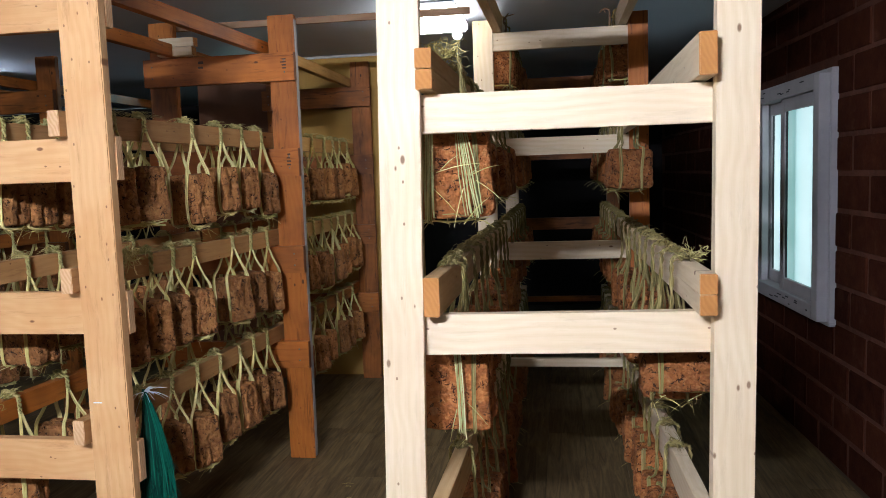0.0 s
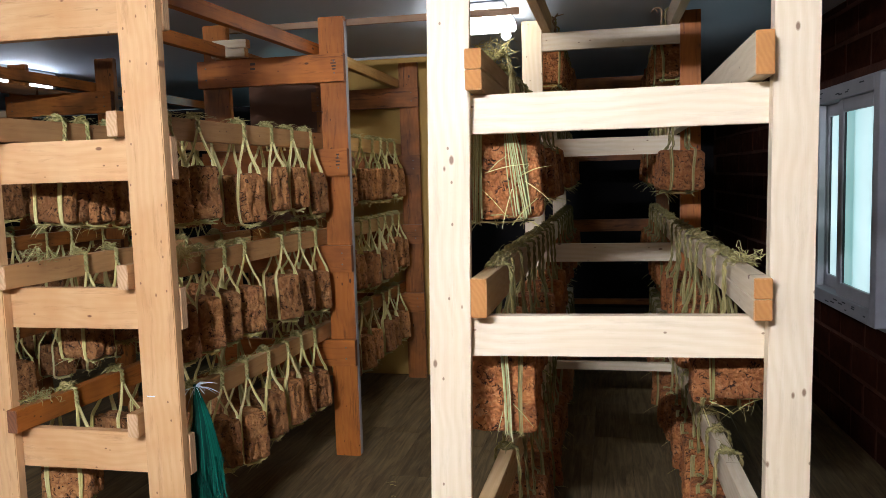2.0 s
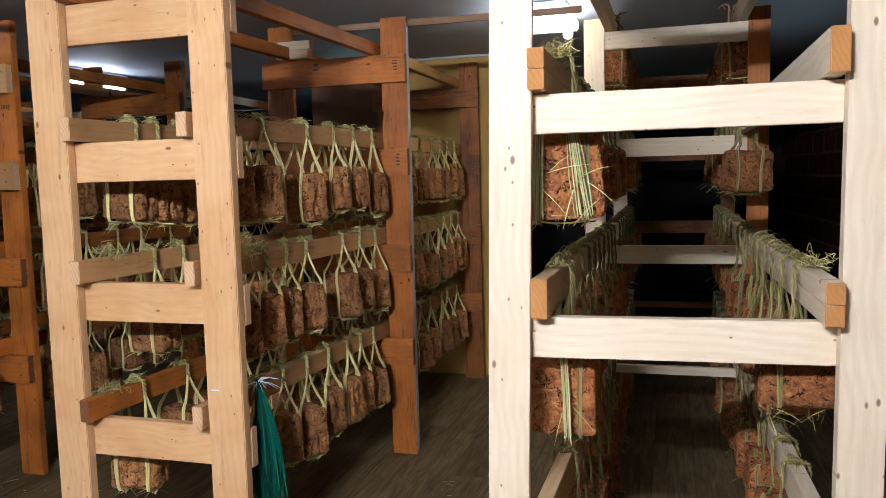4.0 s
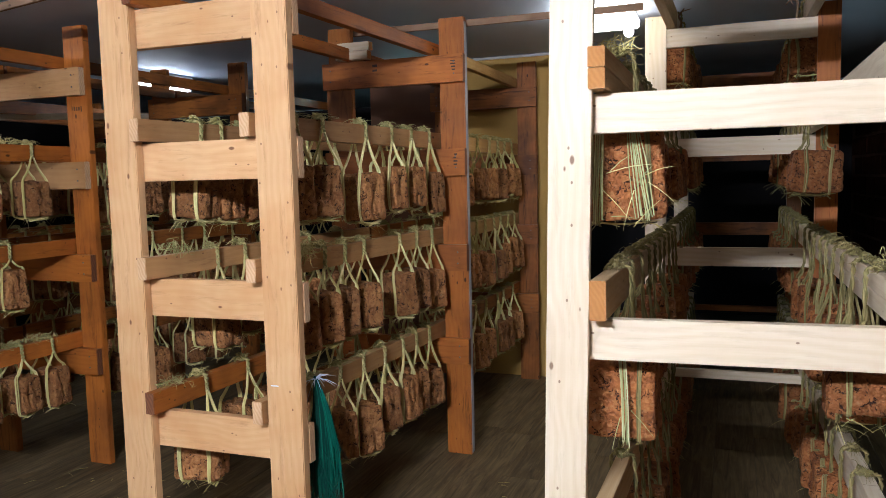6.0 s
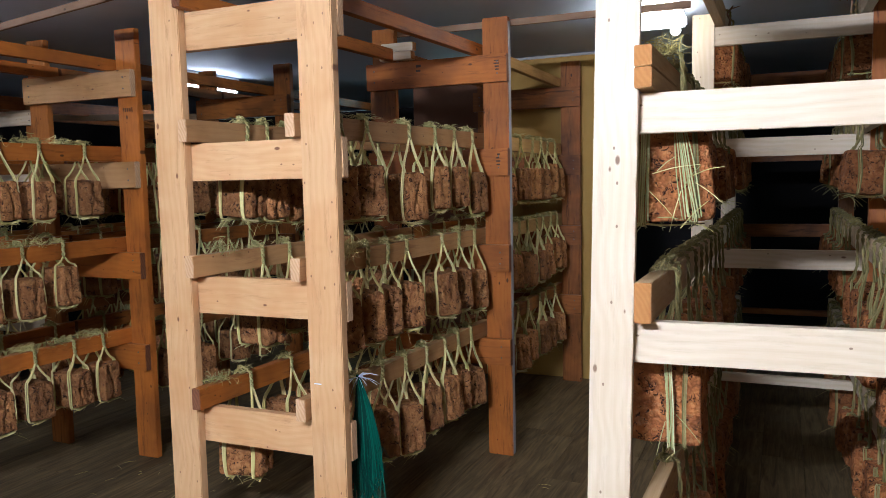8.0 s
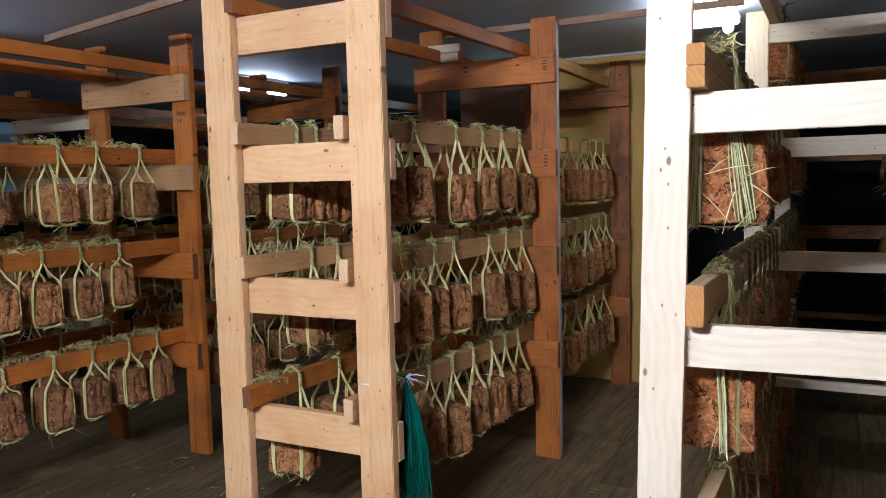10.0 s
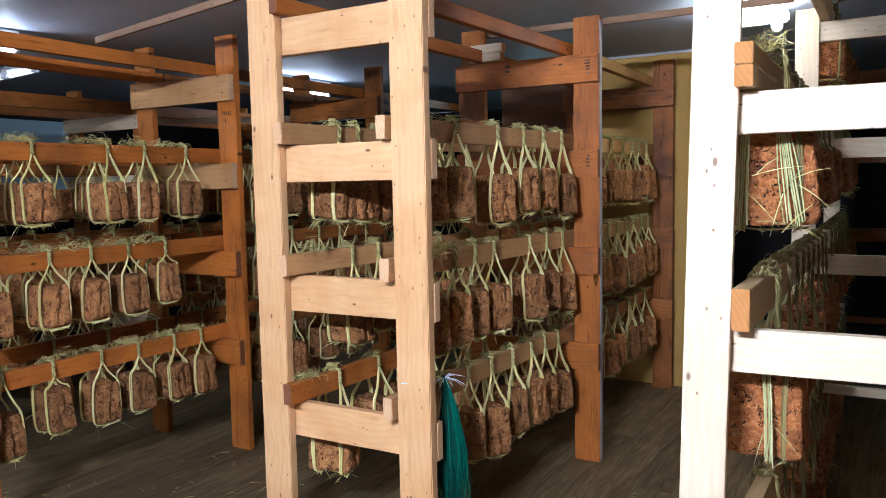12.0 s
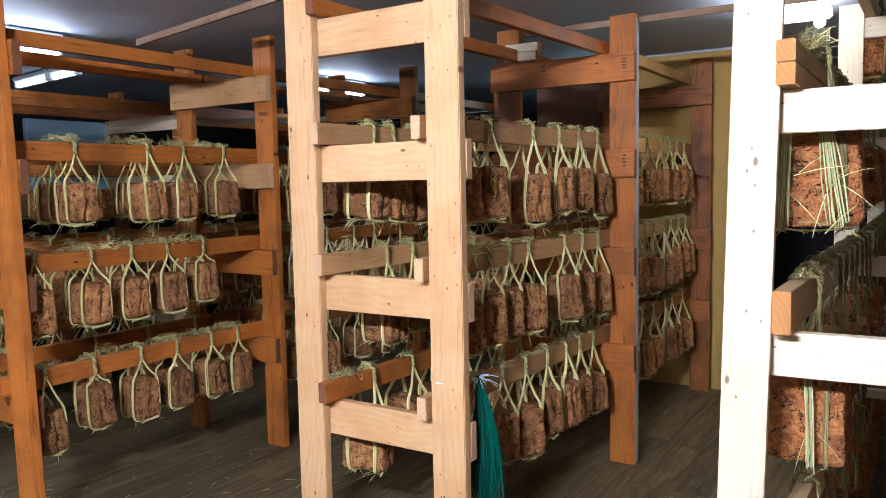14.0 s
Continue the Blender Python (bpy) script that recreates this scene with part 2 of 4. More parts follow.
def brick_material():
    m, nt, b = mat_new("red_brick", 0.85)
    v, rnd, raw = local_coords(nt)
    n = noise_tex(nt, v, 14, 6, 0.65)
    n2 = noise_tex(nt, v, 90, 4, 0.6)
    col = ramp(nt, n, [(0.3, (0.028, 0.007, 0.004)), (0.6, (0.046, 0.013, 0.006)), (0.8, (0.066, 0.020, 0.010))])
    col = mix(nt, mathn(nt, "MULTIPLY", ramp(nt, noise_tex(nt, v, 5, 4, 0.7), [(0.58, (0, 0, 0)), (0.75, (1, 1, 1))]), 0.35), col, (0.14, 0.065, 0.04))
    hs = nt.nodes.new("ShaderNodeHueSaturation")
    nt.links.new(col, hs.inputs["Color"])
    nt.links.new(mathn(nt, "ADD", 0.75, mathn(nt, "MULTIPLY", rnd, 0.5)), hs.inputs["Value"])
    nt.links.new(hs.outputs[0], b.inputs["Base Color"])
    bump(nt, b, mathn(nt, "ADD", n, mathn(nt, "MULTIPLY", n2, 0.5)), 0.5, 0.006)
    b.inputs["Specular IOR Level"].default_value = 0.05
    return m


def floor_material():
    m, nt, b = mat_new("vinyl_plank", 0.5)
    v, rnd, raw = local_coords(nt)
    mp = nt.nodes.new("ShaderNodeMapping")
    mp.inputs["Scale"].default_value = (22, 1.6, 1)
    nt.links.new(v, mp.inputs[0])
    g = noise_tex(nt, mp.outputs[0], 1.6, 6, 0.65, 1.2)
    n = noise_tex(nt, v, 2.2, 4, 0.6)
    col = ramp(nt, g, [(0.25, (0.038, 0.024, 0.010)), (0.5, (0.132, 0.087, 0.037)), (0.75, (0.25, 0.168, 0.075))])
    col = mix(nt, mathn(nt, "MULTIPLY", n, 0.35), col, (0.035, 0.026, 0.015))
    dust = ramp(nt, noise_tex(nt, v, 38, 5, 0.75), [(0.6, (0, 0, 0)), (0.72, (1, 1, 1))])
    col = mix(nt, mathn(nt, "MULTIPLY", dust, 0.15), col, (0.26, 0.22, 0.16))
    hs = nt.nodes.new("ShaderNodeHueSaturation")
    nt.links.new(col, hs.inputs["Color"])
    nt.links.new(mathn(nt, "ADD", 0.78, mathn(nt, "MULTIPLY", rnd, 0.45)), hs.inputs["Value"])
    nt.links.new(hs.outputs[0], b.inputs["Base Color"])
    nt.links.new(ramp(nt, n, [(0.3, (0.5,) * 3), (0.7, (0.72,) * 3)]), b.inputs["Roughness"])
    bump(nt, b, g, 0.12, 0.002)
    return m


BRICK = brick_material()
PLANK = floor_material()


def emitter(name, colour, strength):
    m, nt, b = mat_new(name)
    b.inputs["Base Color"].default_value = (0.9, 0.9, 0.9, 1)
    b.inputs["Emission Color"].default_value = (*colour, 1)
    b.inputs["Emission Strength"].default_value = strength
    return m


TUBE = emitter("lit_tube", (0.94, 0.98, 1.11), 2560.0 * LAMP)
DIFFUSER = emitter("lit_diffuser", (1.0, 0.96, 0.87), 17.0 * LAMP)
TUBE_DIM = emitter("lit_tube_far", (0.92, 0.98, 1.06), 52.0 * LAMP)
TUBE_SIDE = emitter("lit_tube_side", (0.97, 0.98, 1.0), 185.0 * LAMP)
TUBE_TEAL = emitter("lit_tube_teal", (0.55, 1.0, 1.0), 75.0 * LAMP)
TUBE_WEAK = emitter("lit_tube_weak", (0.95, 0.98, 1.0), 2.2)


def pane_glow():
    """Frosted glass, daylight painted as glow, dimmed where outer sash and reveal would stand."""
    m, nt, b = mat_new("frosted_pane_painted_daylight", 0.35)
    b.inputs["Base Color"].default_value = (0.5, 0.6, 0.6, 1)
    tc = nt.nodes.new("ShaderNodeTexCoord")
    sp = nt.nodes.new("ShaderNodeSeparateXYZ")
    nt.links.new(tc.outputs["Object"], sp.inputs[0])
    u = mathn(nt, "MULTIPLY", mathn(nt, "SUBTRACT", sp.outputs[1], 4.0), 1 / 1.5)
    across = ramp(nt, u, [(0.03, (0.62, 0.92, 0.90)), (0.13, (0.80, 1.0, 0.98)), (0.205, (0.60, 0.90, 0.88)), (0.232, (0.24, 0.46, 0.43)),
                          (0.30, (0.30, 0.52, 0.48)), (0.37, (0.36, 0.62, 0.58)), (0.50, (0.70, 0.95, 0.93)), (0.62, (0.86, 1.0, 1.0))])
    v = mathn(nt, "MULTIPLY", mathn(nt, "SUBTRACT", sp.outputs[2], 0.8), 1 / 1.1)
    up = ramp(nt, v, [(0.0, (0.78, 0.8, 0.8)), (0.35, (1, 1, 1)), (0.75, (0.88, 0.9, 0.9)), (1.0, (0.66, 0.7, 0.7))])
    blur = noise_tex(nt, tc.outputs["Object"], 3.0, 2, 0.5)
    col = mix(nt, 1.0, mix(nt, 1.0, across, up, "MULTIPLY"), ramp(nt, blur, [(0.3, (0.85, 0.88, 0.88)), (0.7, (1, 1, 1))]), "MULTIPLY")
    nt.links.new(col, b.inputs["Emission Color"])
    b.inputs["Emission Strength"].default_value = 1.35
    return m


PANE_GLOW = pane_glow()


def plain(name, colour, rough=0.6):
    m, nt, b = mat_new(name, rough)
    v, rnd, raw = local_coords(nt)
    n = noise_tex(nt, v, 30, 4)
    c2 = tuple(x * 0.75 for x in colour)
    nt.links.new(mix(nt, n, colour, c2), b.inputs["Base Color"])
    return m


NETGREEN = straw_material("green_net_cord", (0.0, 0.026, 0.016), (0.0, 0.055, 0.034), (0.006, 0.15, 0.092), (0.0, 0.02, 0.012))
TIE = plain("white_tie", (0.7, 0.75, 0.78))
INK = plain("black_ink", (0.10, 0.05, 0.028))
RUBBER = plain("dark_gasket", (0.05, 0.05, 0.055))
STEEL = plain("nail_steel", (0.16, 0.13, 0.11), 0.5)

# ---------------------------------------------------------------- mesh helpers
def link(name, bm, mats, parent=None, smooth=False, m=None):
    me = bpy.data.meshes.new(name)
    bm.to_mesh(me)
    bm.free()
    for x in (mats if isinstance(mats, (list, tuple)) else [mats]):
        me.materials.append(x)
    if smooth:
        me.polygons.foreach_set("use_smooth", [True] * len(me.polygons))
    ob = new(name, me)
    ob.parent = parent
    if m is not None:
        ob.matrix_basis = m
    return ob


def part(name, bm, material, parent, label="", smooth=False, m=None):
    ob = link(name, bm, material, parent, smooth, m)
    return tagged(ob, label) if label else ob


def thing(name, label, category, group="", kind="", m=None):
    ob = new(name)
    ob.empty_display_size = 0.1
    if m is not None:
        ob.matrix_basis = m
    return tagged(ob, label, category, group, kind)


def box_bm(sx, sy, sz, bevel=0.004, centre=(0, 0, 0), seg=1):
    bm = bmesh.new()
    bmesh.ops.create_cube(bm, size=1.0)
    for v in bm.verts:
        v.co = Vector((v.co.x * sx + centre[0], v.co.y * sy + centre[1], v.co.z * sz + centre[2]))
    if bevel:
        bmesh.ops.bevel(bm, geom=bm.edges[:], offset=bevel, segments=seg, affect="EDGES")
    return bm


RB = random.Random(5)


def beam(name, a, c, wide, deep, material, parent, side=None, label="", bevel=0.002):
    """A sawn board from a to c. wide is its size along `side` (a horizontal direction), deep across both."""
    a, c = Vector(a), Vector(c)
    x = (c - a)
    n = x.length
    x.normalize()
    s = Vector(side) if side else Vector((0, 0, 1)).cross(x)
    s = (s - x * s.dot(x)).normalized()
    z = x.cross(s)
    if deep > wide:
        wide, deep, s, z = deep, wide, z, -s
    bm = bmesh.new()
    bmesh.ops.create_cube(bm, size=1.0)
    for v in bm.verts:
        v.co = Vector((v.co.x * n, v.co.y * wide * RB.uniform(0.985, 1.0), v.co.z * deep * RB.uniform(0.985, 1.0)))
    bmesh.ops.bevel(bm, geom=bm.edges[:], offset=bevel, segments=2, affect="EDGES")
    bm.normal_update()
    for f in bm.faces:
        if abs(f.normal.x) > 0.95:
            f.material_index = 1
    m = Matrix((x, s, z)).transposed().to_4x4()
    m.translation = (a + c) / 2
    return part(name, bm, [material, ENDS.get(material, material)], parent, label, False, m)


def tubes(bm, path, r, sides=4, flat=1.0, twist=0.0, taper=0.4):
    """A thin stalk along a list of points."""
    rings = []
    up = Vector((0.31, 0.77, 0.55)).normalized()
    for i, p in enumerate(path):
        t = (path[min(i + 1, len(path) - 1)] - path[max(i - 1, 0)]).normalized()
        u = t.cross(up)
        if u.length < 0.05:
            u = t.cross(Vector((1, 0, 0)))
        u.normalize()
        w = t.cross(u)
        k = i / max(1, len(path) - 1)
        rr = r * (1 - (1 - taper) * max(0, k - 0.6) / 0.4)
        rings.append([bm.verts.new(p + (u * math.cos(q) + w * math.sin(q) * flat) * rr)
                      for q in (2 * math.pi * j / sides + twist for j in range(sides))])
    for r0, r1 in zip(rings, rings[1:]):
        for j in range(sides):
            bm.faces.new((r0[j], r0[(j + 1) % sides], r1[(j + 1) % sides], r1[j]))
    bm.faces.new(rings[0][::-1])
    bm.faces.new(rings[-1])


def smooth_path(pts, n):
    """Points spread along a Catmull-Rom curve."""
    pts = [Vector(p) for p in pts]
    pts = [pts[0] * 2 - pts[1]] + pts + [pts[-1] * 2 - pts[-2]]
    res = []
    spans = len(pts) - 3
    for i in range(n):
        u = i / (n - 1) * spans
        k = min(int(u), spans - 1)
        t = u - k
        p0, p1, p2, p3 = pts[k:k + 4]
        res.append(0.5 * (2 * p1 + (p2 - p0) * t + (2 * p0 - 5 * p1 + 4 * p2 - p3) * t * t + (3 * p1 - p0 - 3 * p2 + p3) * t ** 3))
    return res


# ---------------------------------------------------------------- the room
X0, X1, Y0, Y1, ZC = -7.2, 2.6, -2.2, 8.6, 2.39
TURN = radians(2.86)


def W(x, y, z=0.0):
    """A point in the axes of the brick wall and the pale rack's front, which stand a little askew."""
    return Vector((x * math.cos(TURN) - y * math.sin(TURN), x * math.sin(TURN) + y * math.cos(TURN), z))


def room():
    c = ((X0 + X1) / 2, (Y0 + Y1) / 2)
    fl = link("floor", box_bm(X1 - X0 + 0.4, Y1 - Y0 + 0.4, 0.1, 0), plain("floor_joint", (0.06, 0.04, 0.022)), m=Matrix.Translation((c[0], c[1], -0.056)))
    tagged(fl, "brown-grey wood-look vinyl plank floor, dusty", "floor", kind="structure")
    bm = bmesh.new()
    bmesh.ops.create_grid(bm, x_segments=60, y_segments=60, size=0.5)
    for v in bm.verts:
        x, y = v.co.x * (X1 - X0), v.co.y * (Y1 - Y0)
        v.co = Vector((x, y, 0.006 * noise.noise(Vector((x * 1.3, y * 1.3, 0)))))
    g = bmesh.ops.extrude_face_region(bm, geom=bm.faces[:])
    bmesh.ops.translate(bm, vec=(0, 0, 0.1), verts=[e for e in g["geom"] if isinstance(e, bmesh.types.BMVert)])
    bmesh.ops.recalc_face_normals(bm, faces=bm.faces[:])
    ce = link("ceiling", bm, CEIL, smooth=True, m=Matrix.Translation((c[0], c[1], ZC)))
    tagged(ce, "pale grey papered ceiling, slightly wavy", "ceiling", kind="structure")
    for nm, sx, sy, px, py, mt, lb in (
        ("wall_north", X1 - X0 + 0.4, 0.2, c[0], Y1 + 0.1, SHADEWALL, "plain back wall, near-black to stand for the dim room"),
        ("wall_south", X1 - X0 + 0.4, 0.2, c[0], Y0 - 0.1, SHADEWALL, "plain wall, near-black to stand for the dim room"),
        ("wall_west", 0.2, Y1 - Y0, X0 - 0.1, c[1], SHADEWALL, "plain side wall, near-black to stand for the dim room"),
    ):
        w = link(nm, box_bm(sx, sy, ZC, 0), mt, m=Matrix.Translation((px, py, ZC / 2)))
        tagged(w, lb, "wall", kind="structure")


room()

# ochre partition with its dark panel, at the end of the aisle
pt = link("wall_partition", box_bm(0.95, 0.16, ZC, 0.003), YELLOW, m=Matrix.Translation((-1.51, 5.66, ZC / 2)))
tagged(pt, "ochre yellow painted end wall of the aisle", "wall", kind="structure")
tr = link("trim", box_bm(0.95, 0.02, 0.016, 0.003), WHITE, m=Matrix.Translation((-1.51, 5.57, ZC - 0.012)))
tagged(tr, "thin white ceiling trim on the ochre wall", "trim", kind="structure")
dp = link("wall_panel", box_bm(0.75, 0.1, ZC - 0.08, 0.003), PANEL, m=Matrix.Translation((-2.36, 5.68, ZC / 2 - 0.04)))
tagged(dp, "dark brown board wall panel", "wall", kind="structure")
bb = link("backdrop_board", box_bm(0.06, 1.0, 0.9, 0.01), BLUEGREY, m=Matrix.Translation((-7.1, 4.45, 1.72)))
tagged(bb, "pale blue-grey board on the far wall", "board", kind="structure")

# ---------------------------------------------------------------- brick wall with window
WX, WY0, WY1, WZ0, WZ1 = 1.5, 3.9, 5.5, 0.71, 1.92
ROWH, BL = 0.181, 0.36


def brick_wall():
    base = new("wall_east", None)
    tagged(base, "dark red brick wall with reddish mortar joints", "wall", kind="structure")
    rot = Matrix.Rotation(TURN, 4, "Z")
    base.matrix_basis = rot
    L0, L1, th = -2.6, 9.2, 0.18
    for a, c, z0, z1 in ((L0, WY0, 0, ZC), (WY1, L1, 0, ZC), (WY0, WY1, 0, WZ0), (WY0, WY1, WZ1, ZC)):
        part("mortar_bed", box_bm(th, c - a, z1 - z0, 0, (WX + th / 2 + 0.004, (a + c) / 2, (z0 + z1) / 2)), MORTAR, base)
    return base


EAST = brick_wall()


def window():
    w = thing("window_1", "white plastic sliding window with frosted greenish panes", "window", kind="structure", m=Matrix.Rotation(TURN, 4, "Z"))
    fr = 0.075
    xm = WX - 0.015
    ym, zm = (WY0 + WY1) / 2, (WZ0 + WZ1) / 2
    H, L = WZ1 - WZ0, WY1 - WY0
    for nm, sy, sz, y, z in (("window_frame", fr, H, WY0 + fr / 2, zm), ("window_frame", fr, H, WY1 - fr / 2, zm),
                             ("window_frame", L - 2 * fr, fr, ym, WZ0 + fr / 2), ("window_frame", L - 2 * fr, fr, ym, WZ1 - fr / 2)):
        part(nm, box_bm(0.13, sy, sz, 0.004, (xm, y, z)), WHITE, w)
    # outer lip of the frame
    for sy, sz, y, z in ((0.02, H + 0.02, WY0 - 0.012, zm), (L + 0.05, 0.02, ym, WZ0 - 0.01), (L + 0.05, 0.02, ym, WZ1 + 0.01)):
        part("casing", box_bm(0.07, sy, sz, 0.003, (xm + 0.02, y, z)), WHITE, w)
    inner0, inner1 = WY0 + fr, WY1 - fr
    for a, b2, x in ((inner0, 4.53, xm - 0.02), (4.47, 4.92, xm + 0.03), (4.86, inner1, xm - 0.02)):
        sash = new("sash")
        sash.parent = w
        st = 0.07
        z0, z1 = WZ0 + fr, WZ1 - fr
        for sy, sz, y, z in ((st, z1 - z0, a + st / 2, (z0 + z1) / 2), (st, z1 - z0, b2 - st / 2, (z0 + z1) / 2),
                             (b2 - a - 2 * st, st, (a + b2) / 2, z0 + st / 2), (b2 - a - 2 * st, st, (a + b2) / 2, z1 - st / 2)):
            part("stile", box_bm(0.04, sy, sz, 0.004, (x, y, z)), WHITE, sash)
        part("pane", box_bm(0.012, b2 - a - 2 * st + 0.01, z1 - z0 - 2 * st + 0.01, 0, (x + 0.004, (a + b2) / 2, (z0 + z1) / 2)), PANE_GLOW, sash, "frosted greenish glass with daylight painted in as glow")
        for y in (a + st + 0.003, b2 - st - 0.003):
            part("gasket", box_bm(0.016, 0.006, z1 - z0 - 2 * st, 0.001, (x - 0.004, y, (z0 + z1) / 2)), RUBBER, sash)
    # wisps of tape residue on the frame: short dark bars
    rr = random.Random(3)
    for i in range(16):
        y = WY0 + rr.uniform(0.1, 0.9)
        z = rr.choice((WZ0 + 0.03, WZ0 + 0.05, WZ1 - 0.03, WZ1 - 0.05)) + rr.uniform(-0.01, 0.01)
        part("smudge", box_bm(0.002, rr.uniform(0.012, 0.06), 0.006, 0, (xm - 0.066, y, z)), RUBBER, w)
    return w


window()

# ---------------------------------------------------------------- lamps
def tube_lamp(name, p0, p1, lit, label, r=0.016, body=True, drop=0.05):
    p0, p1 = Vector(p0), Vector(p1)
    th = thing(name, label, "ceiling lamp", "ceiling lamps")
    x = (p1 - p0)
    n = x.length
    x.normalize()
    y = Vector((0, 0, 1)).cross(x)
    m = Matrix((x, y, Vector((0, 0, 1)))).transposed().to_4x4()
    m.translation = (p0 + p1) / 2
    th.matrix_basis = m
    top = ZC - m.translation.z - 0.008
    if body:
        part("housing", box_bm(n, 0.07, 0.03, 0.006, (0, 0, top - 0.015)), FIXTURE, th)
        for s in (-1, 1):
            part("lamp_holder", box_bm(0.025, 0.05, drop, 0.005, (s * (n / 2 - 0.013), 0, top - 0.02 - drop / 2)), FIXTURE, th)
    bm = bmesh.new()
    tubes(bm, [Vector((-n / 2 + 0.03 + (n - 0.06) * i / 3, 0, top - drop)) for i in range(4)], r, 10, taper=1.0)
    part("tube", bm, lit, th, "glowing white tube", smooth=True)
    return th


def panel_lamp():
    th = thing("ceiling_lamp", "lit rectangular white ceiling lamp over the aisle", "ceiling lamp", "ceiling lamps", m=Matrix.Translation((-0.685, 4.255, ZC)))
    part("housing", box_bm(0.32, 0.45, 0.024, 0.006, (0, 0, -0.018)), FIXTURE, th)
    part("diffuser", box_bm(0.34, 0.47, 0.055, 0.01, (0, 0, -0.0585), 2), DIFFUSER, th, "glowing frosted diffuser")
    bm = bmesh.new()
    bmesh.ops.create_uvsphere(bm, u_segments=12, v_segments=8, radius=0.028)
    part("bulb", bm, DIFFUSER, th, "small glowing bulb", True, Matrix.Translation((0.115, 0.2, -0.105)))


panel_lamp()
tube_lamp("fluorescent_lamp", (-1.05, -0.85, 2.33), (-0.35, -0.85, 2.33), TUBE, "lit white fluorescent lamp on the ceiling, unseen", 0.022)
# unseen fill lamp, added to lift the stained rack's front and the floor
tube_lamp("fluorescent_lamp", (-2.75, -0.85, 2.33), (-2.05, -0.85, 2.33), TUBE_SIDE, "lit white fluorescent lamp on the ceiling, unseen", 0.022)
tube_lamp("fluorescent_lamp", (-3.9, -1.1, 2.33), (-3.9, 0.1, 2.33), TUBE_SIDE, "lit white fluorescent lamp on the ceiling, unseen", 0.022)
tube_lamp("fluorescent_lamp", (-4.25, 1.37, 2.33), (-4.25, 2.60, 2.33), TUBE_DIM, "lit fluorescent tube lamp above the stained racks", drop=0.1)
tube_lamp("fluorescent_lamp", (-4.25, 4.70, 2.33), (-4.25, 5.35, 2.33), TUBE_DIM, "lit fluorescent tube lamp above the stained racks", drop=0.1)
# hidden lamp, added to tint the ceiling teal beyond the panel
tube_lamp("fluorescent_lamp", (-3.05, 6.6, 2.33), (-2.45, 6.6, 2.33), TUBE_TEAL, "greenish lamp added unseen behind the dark panel for a teal ceiling glow")
tube_lamp("fluorescent_lamp", (-6.1, 3.36, 2.30), (-5.52, 3.28, 2.30), TUBE_WEAK, "dim white fluorescent lamp over the far rack", 0.02, True, 0.06)
tube_lamp("fluorescent_lamp", (-5.48, 3.28, 2.30), (-5.06, 3.22, 2.30), TUBE_WEAK, "short dim white fluorescent lamp over the far rack", 0.02, True, 0.06)


# ---------------------------------------------------------------- racks
def nails(parent, pts, normal=(0, -1, 0)):
    n = Vector(normal)
    for p in pts:
        bm = bmesh.new()
        bmesh.ops.create_cone(bm, cap_ends=True, segments=6, radius1=0.0045, radius2=0.004, depth=0.004)
        q = n.to_track_quat("Z", "Y").to_matrix().to_4x4()
        q.translation = Vector(p)
        part("nail", bm, STEEL, parent, m=q)


PW, PT = 0.14, 0.04


def frame_posts(rack, y, xl, xr, wood_l, wood_r, top, lean=(0.0, 0.0)):
    """Two plank posts; xl, xr are the outer edges; lean shifts the foot and head of the second one."""
    for x, wd, (foot, head) in ((xl + PW / 2, wood_l, (0, 0)), (xr - PW / 2, wood_r, lean)):
        beam("post", (x + foot, y, 0), (x + head, y, top), PW, PT, wd, rack, side=(1, 0, 0), bevel=0.0035)


LEVELS = (0.505, 1.01, 1.515, 2.0)
CR = 0.142


def crossrails(rack, y, xl, xr, wood_c, levels=LEVELS, high=CR):
    for z in levels:
        beam("crossrail", (xl, y, z + high / 2), (xr, y, z + high / 2), high, 0.038, wood_c, rack, side=(0, 0, 1))
        nails(rack, [(x, y - 0.021, z + high * k) for x in (xl + 0.05, xr - 0.05) for k in (0.3, 0.72)])


RAIL_H, RAIL_W, TOP_H = 0.082, 0.042, 0.062

# --- rack with the honey-coloured ladder end
rb = thing("drying_rack", "tall honey and brown wooden drying rack hung with blocks", "rack", "drying racks")
frame_posts(rb, 2.29, -2.21, -1.415, HONEY, HONEY, 2.33)
crossrails(rb, 2.33, -2.2, -1.413, HONEY)
frame_posts(rb, 3.88, -2.13, -1.335, BROWN, AMBER, 2.335)
crossrails(rb, 3.84, -2.15, -1.33, AMBER)
frame_posts(rb, 5.5, -2.13, -1.35, BROWN, BROWN, 2.32)
crossrails(rb, 5.46, -2.15, -1.34, BROWN)
for z, wr, wl in ((0.65, ROSY, AMBER), (1.155, ROSY, ROSY), (1.66, ROSY, ROSY), (2.145, AMBER, AMBER)):
    high = RAIL_H if z < 2 else TOP_H
    zz = z + high / 2
    beam("rail", (-1.585, 2.25, zz), (-1.505, 3.93, zz), RAIL_W, high, wr, rb)
    beam("rail", (-1.50, 3.95, zz), (-1.515, 5.52, zz), RAIL_W, high, TANW if z > 1 else BROWN, rb)
    beam("rail", (-2.045, 2.235, zz), (-1.965, 3.93, zz), RAIL_W, high, wl, rb)
    beam("rail", (-1.965, 3.95, zz), (-1.965, 5.52, zz), RAIL_W, high, BROWN, rb)
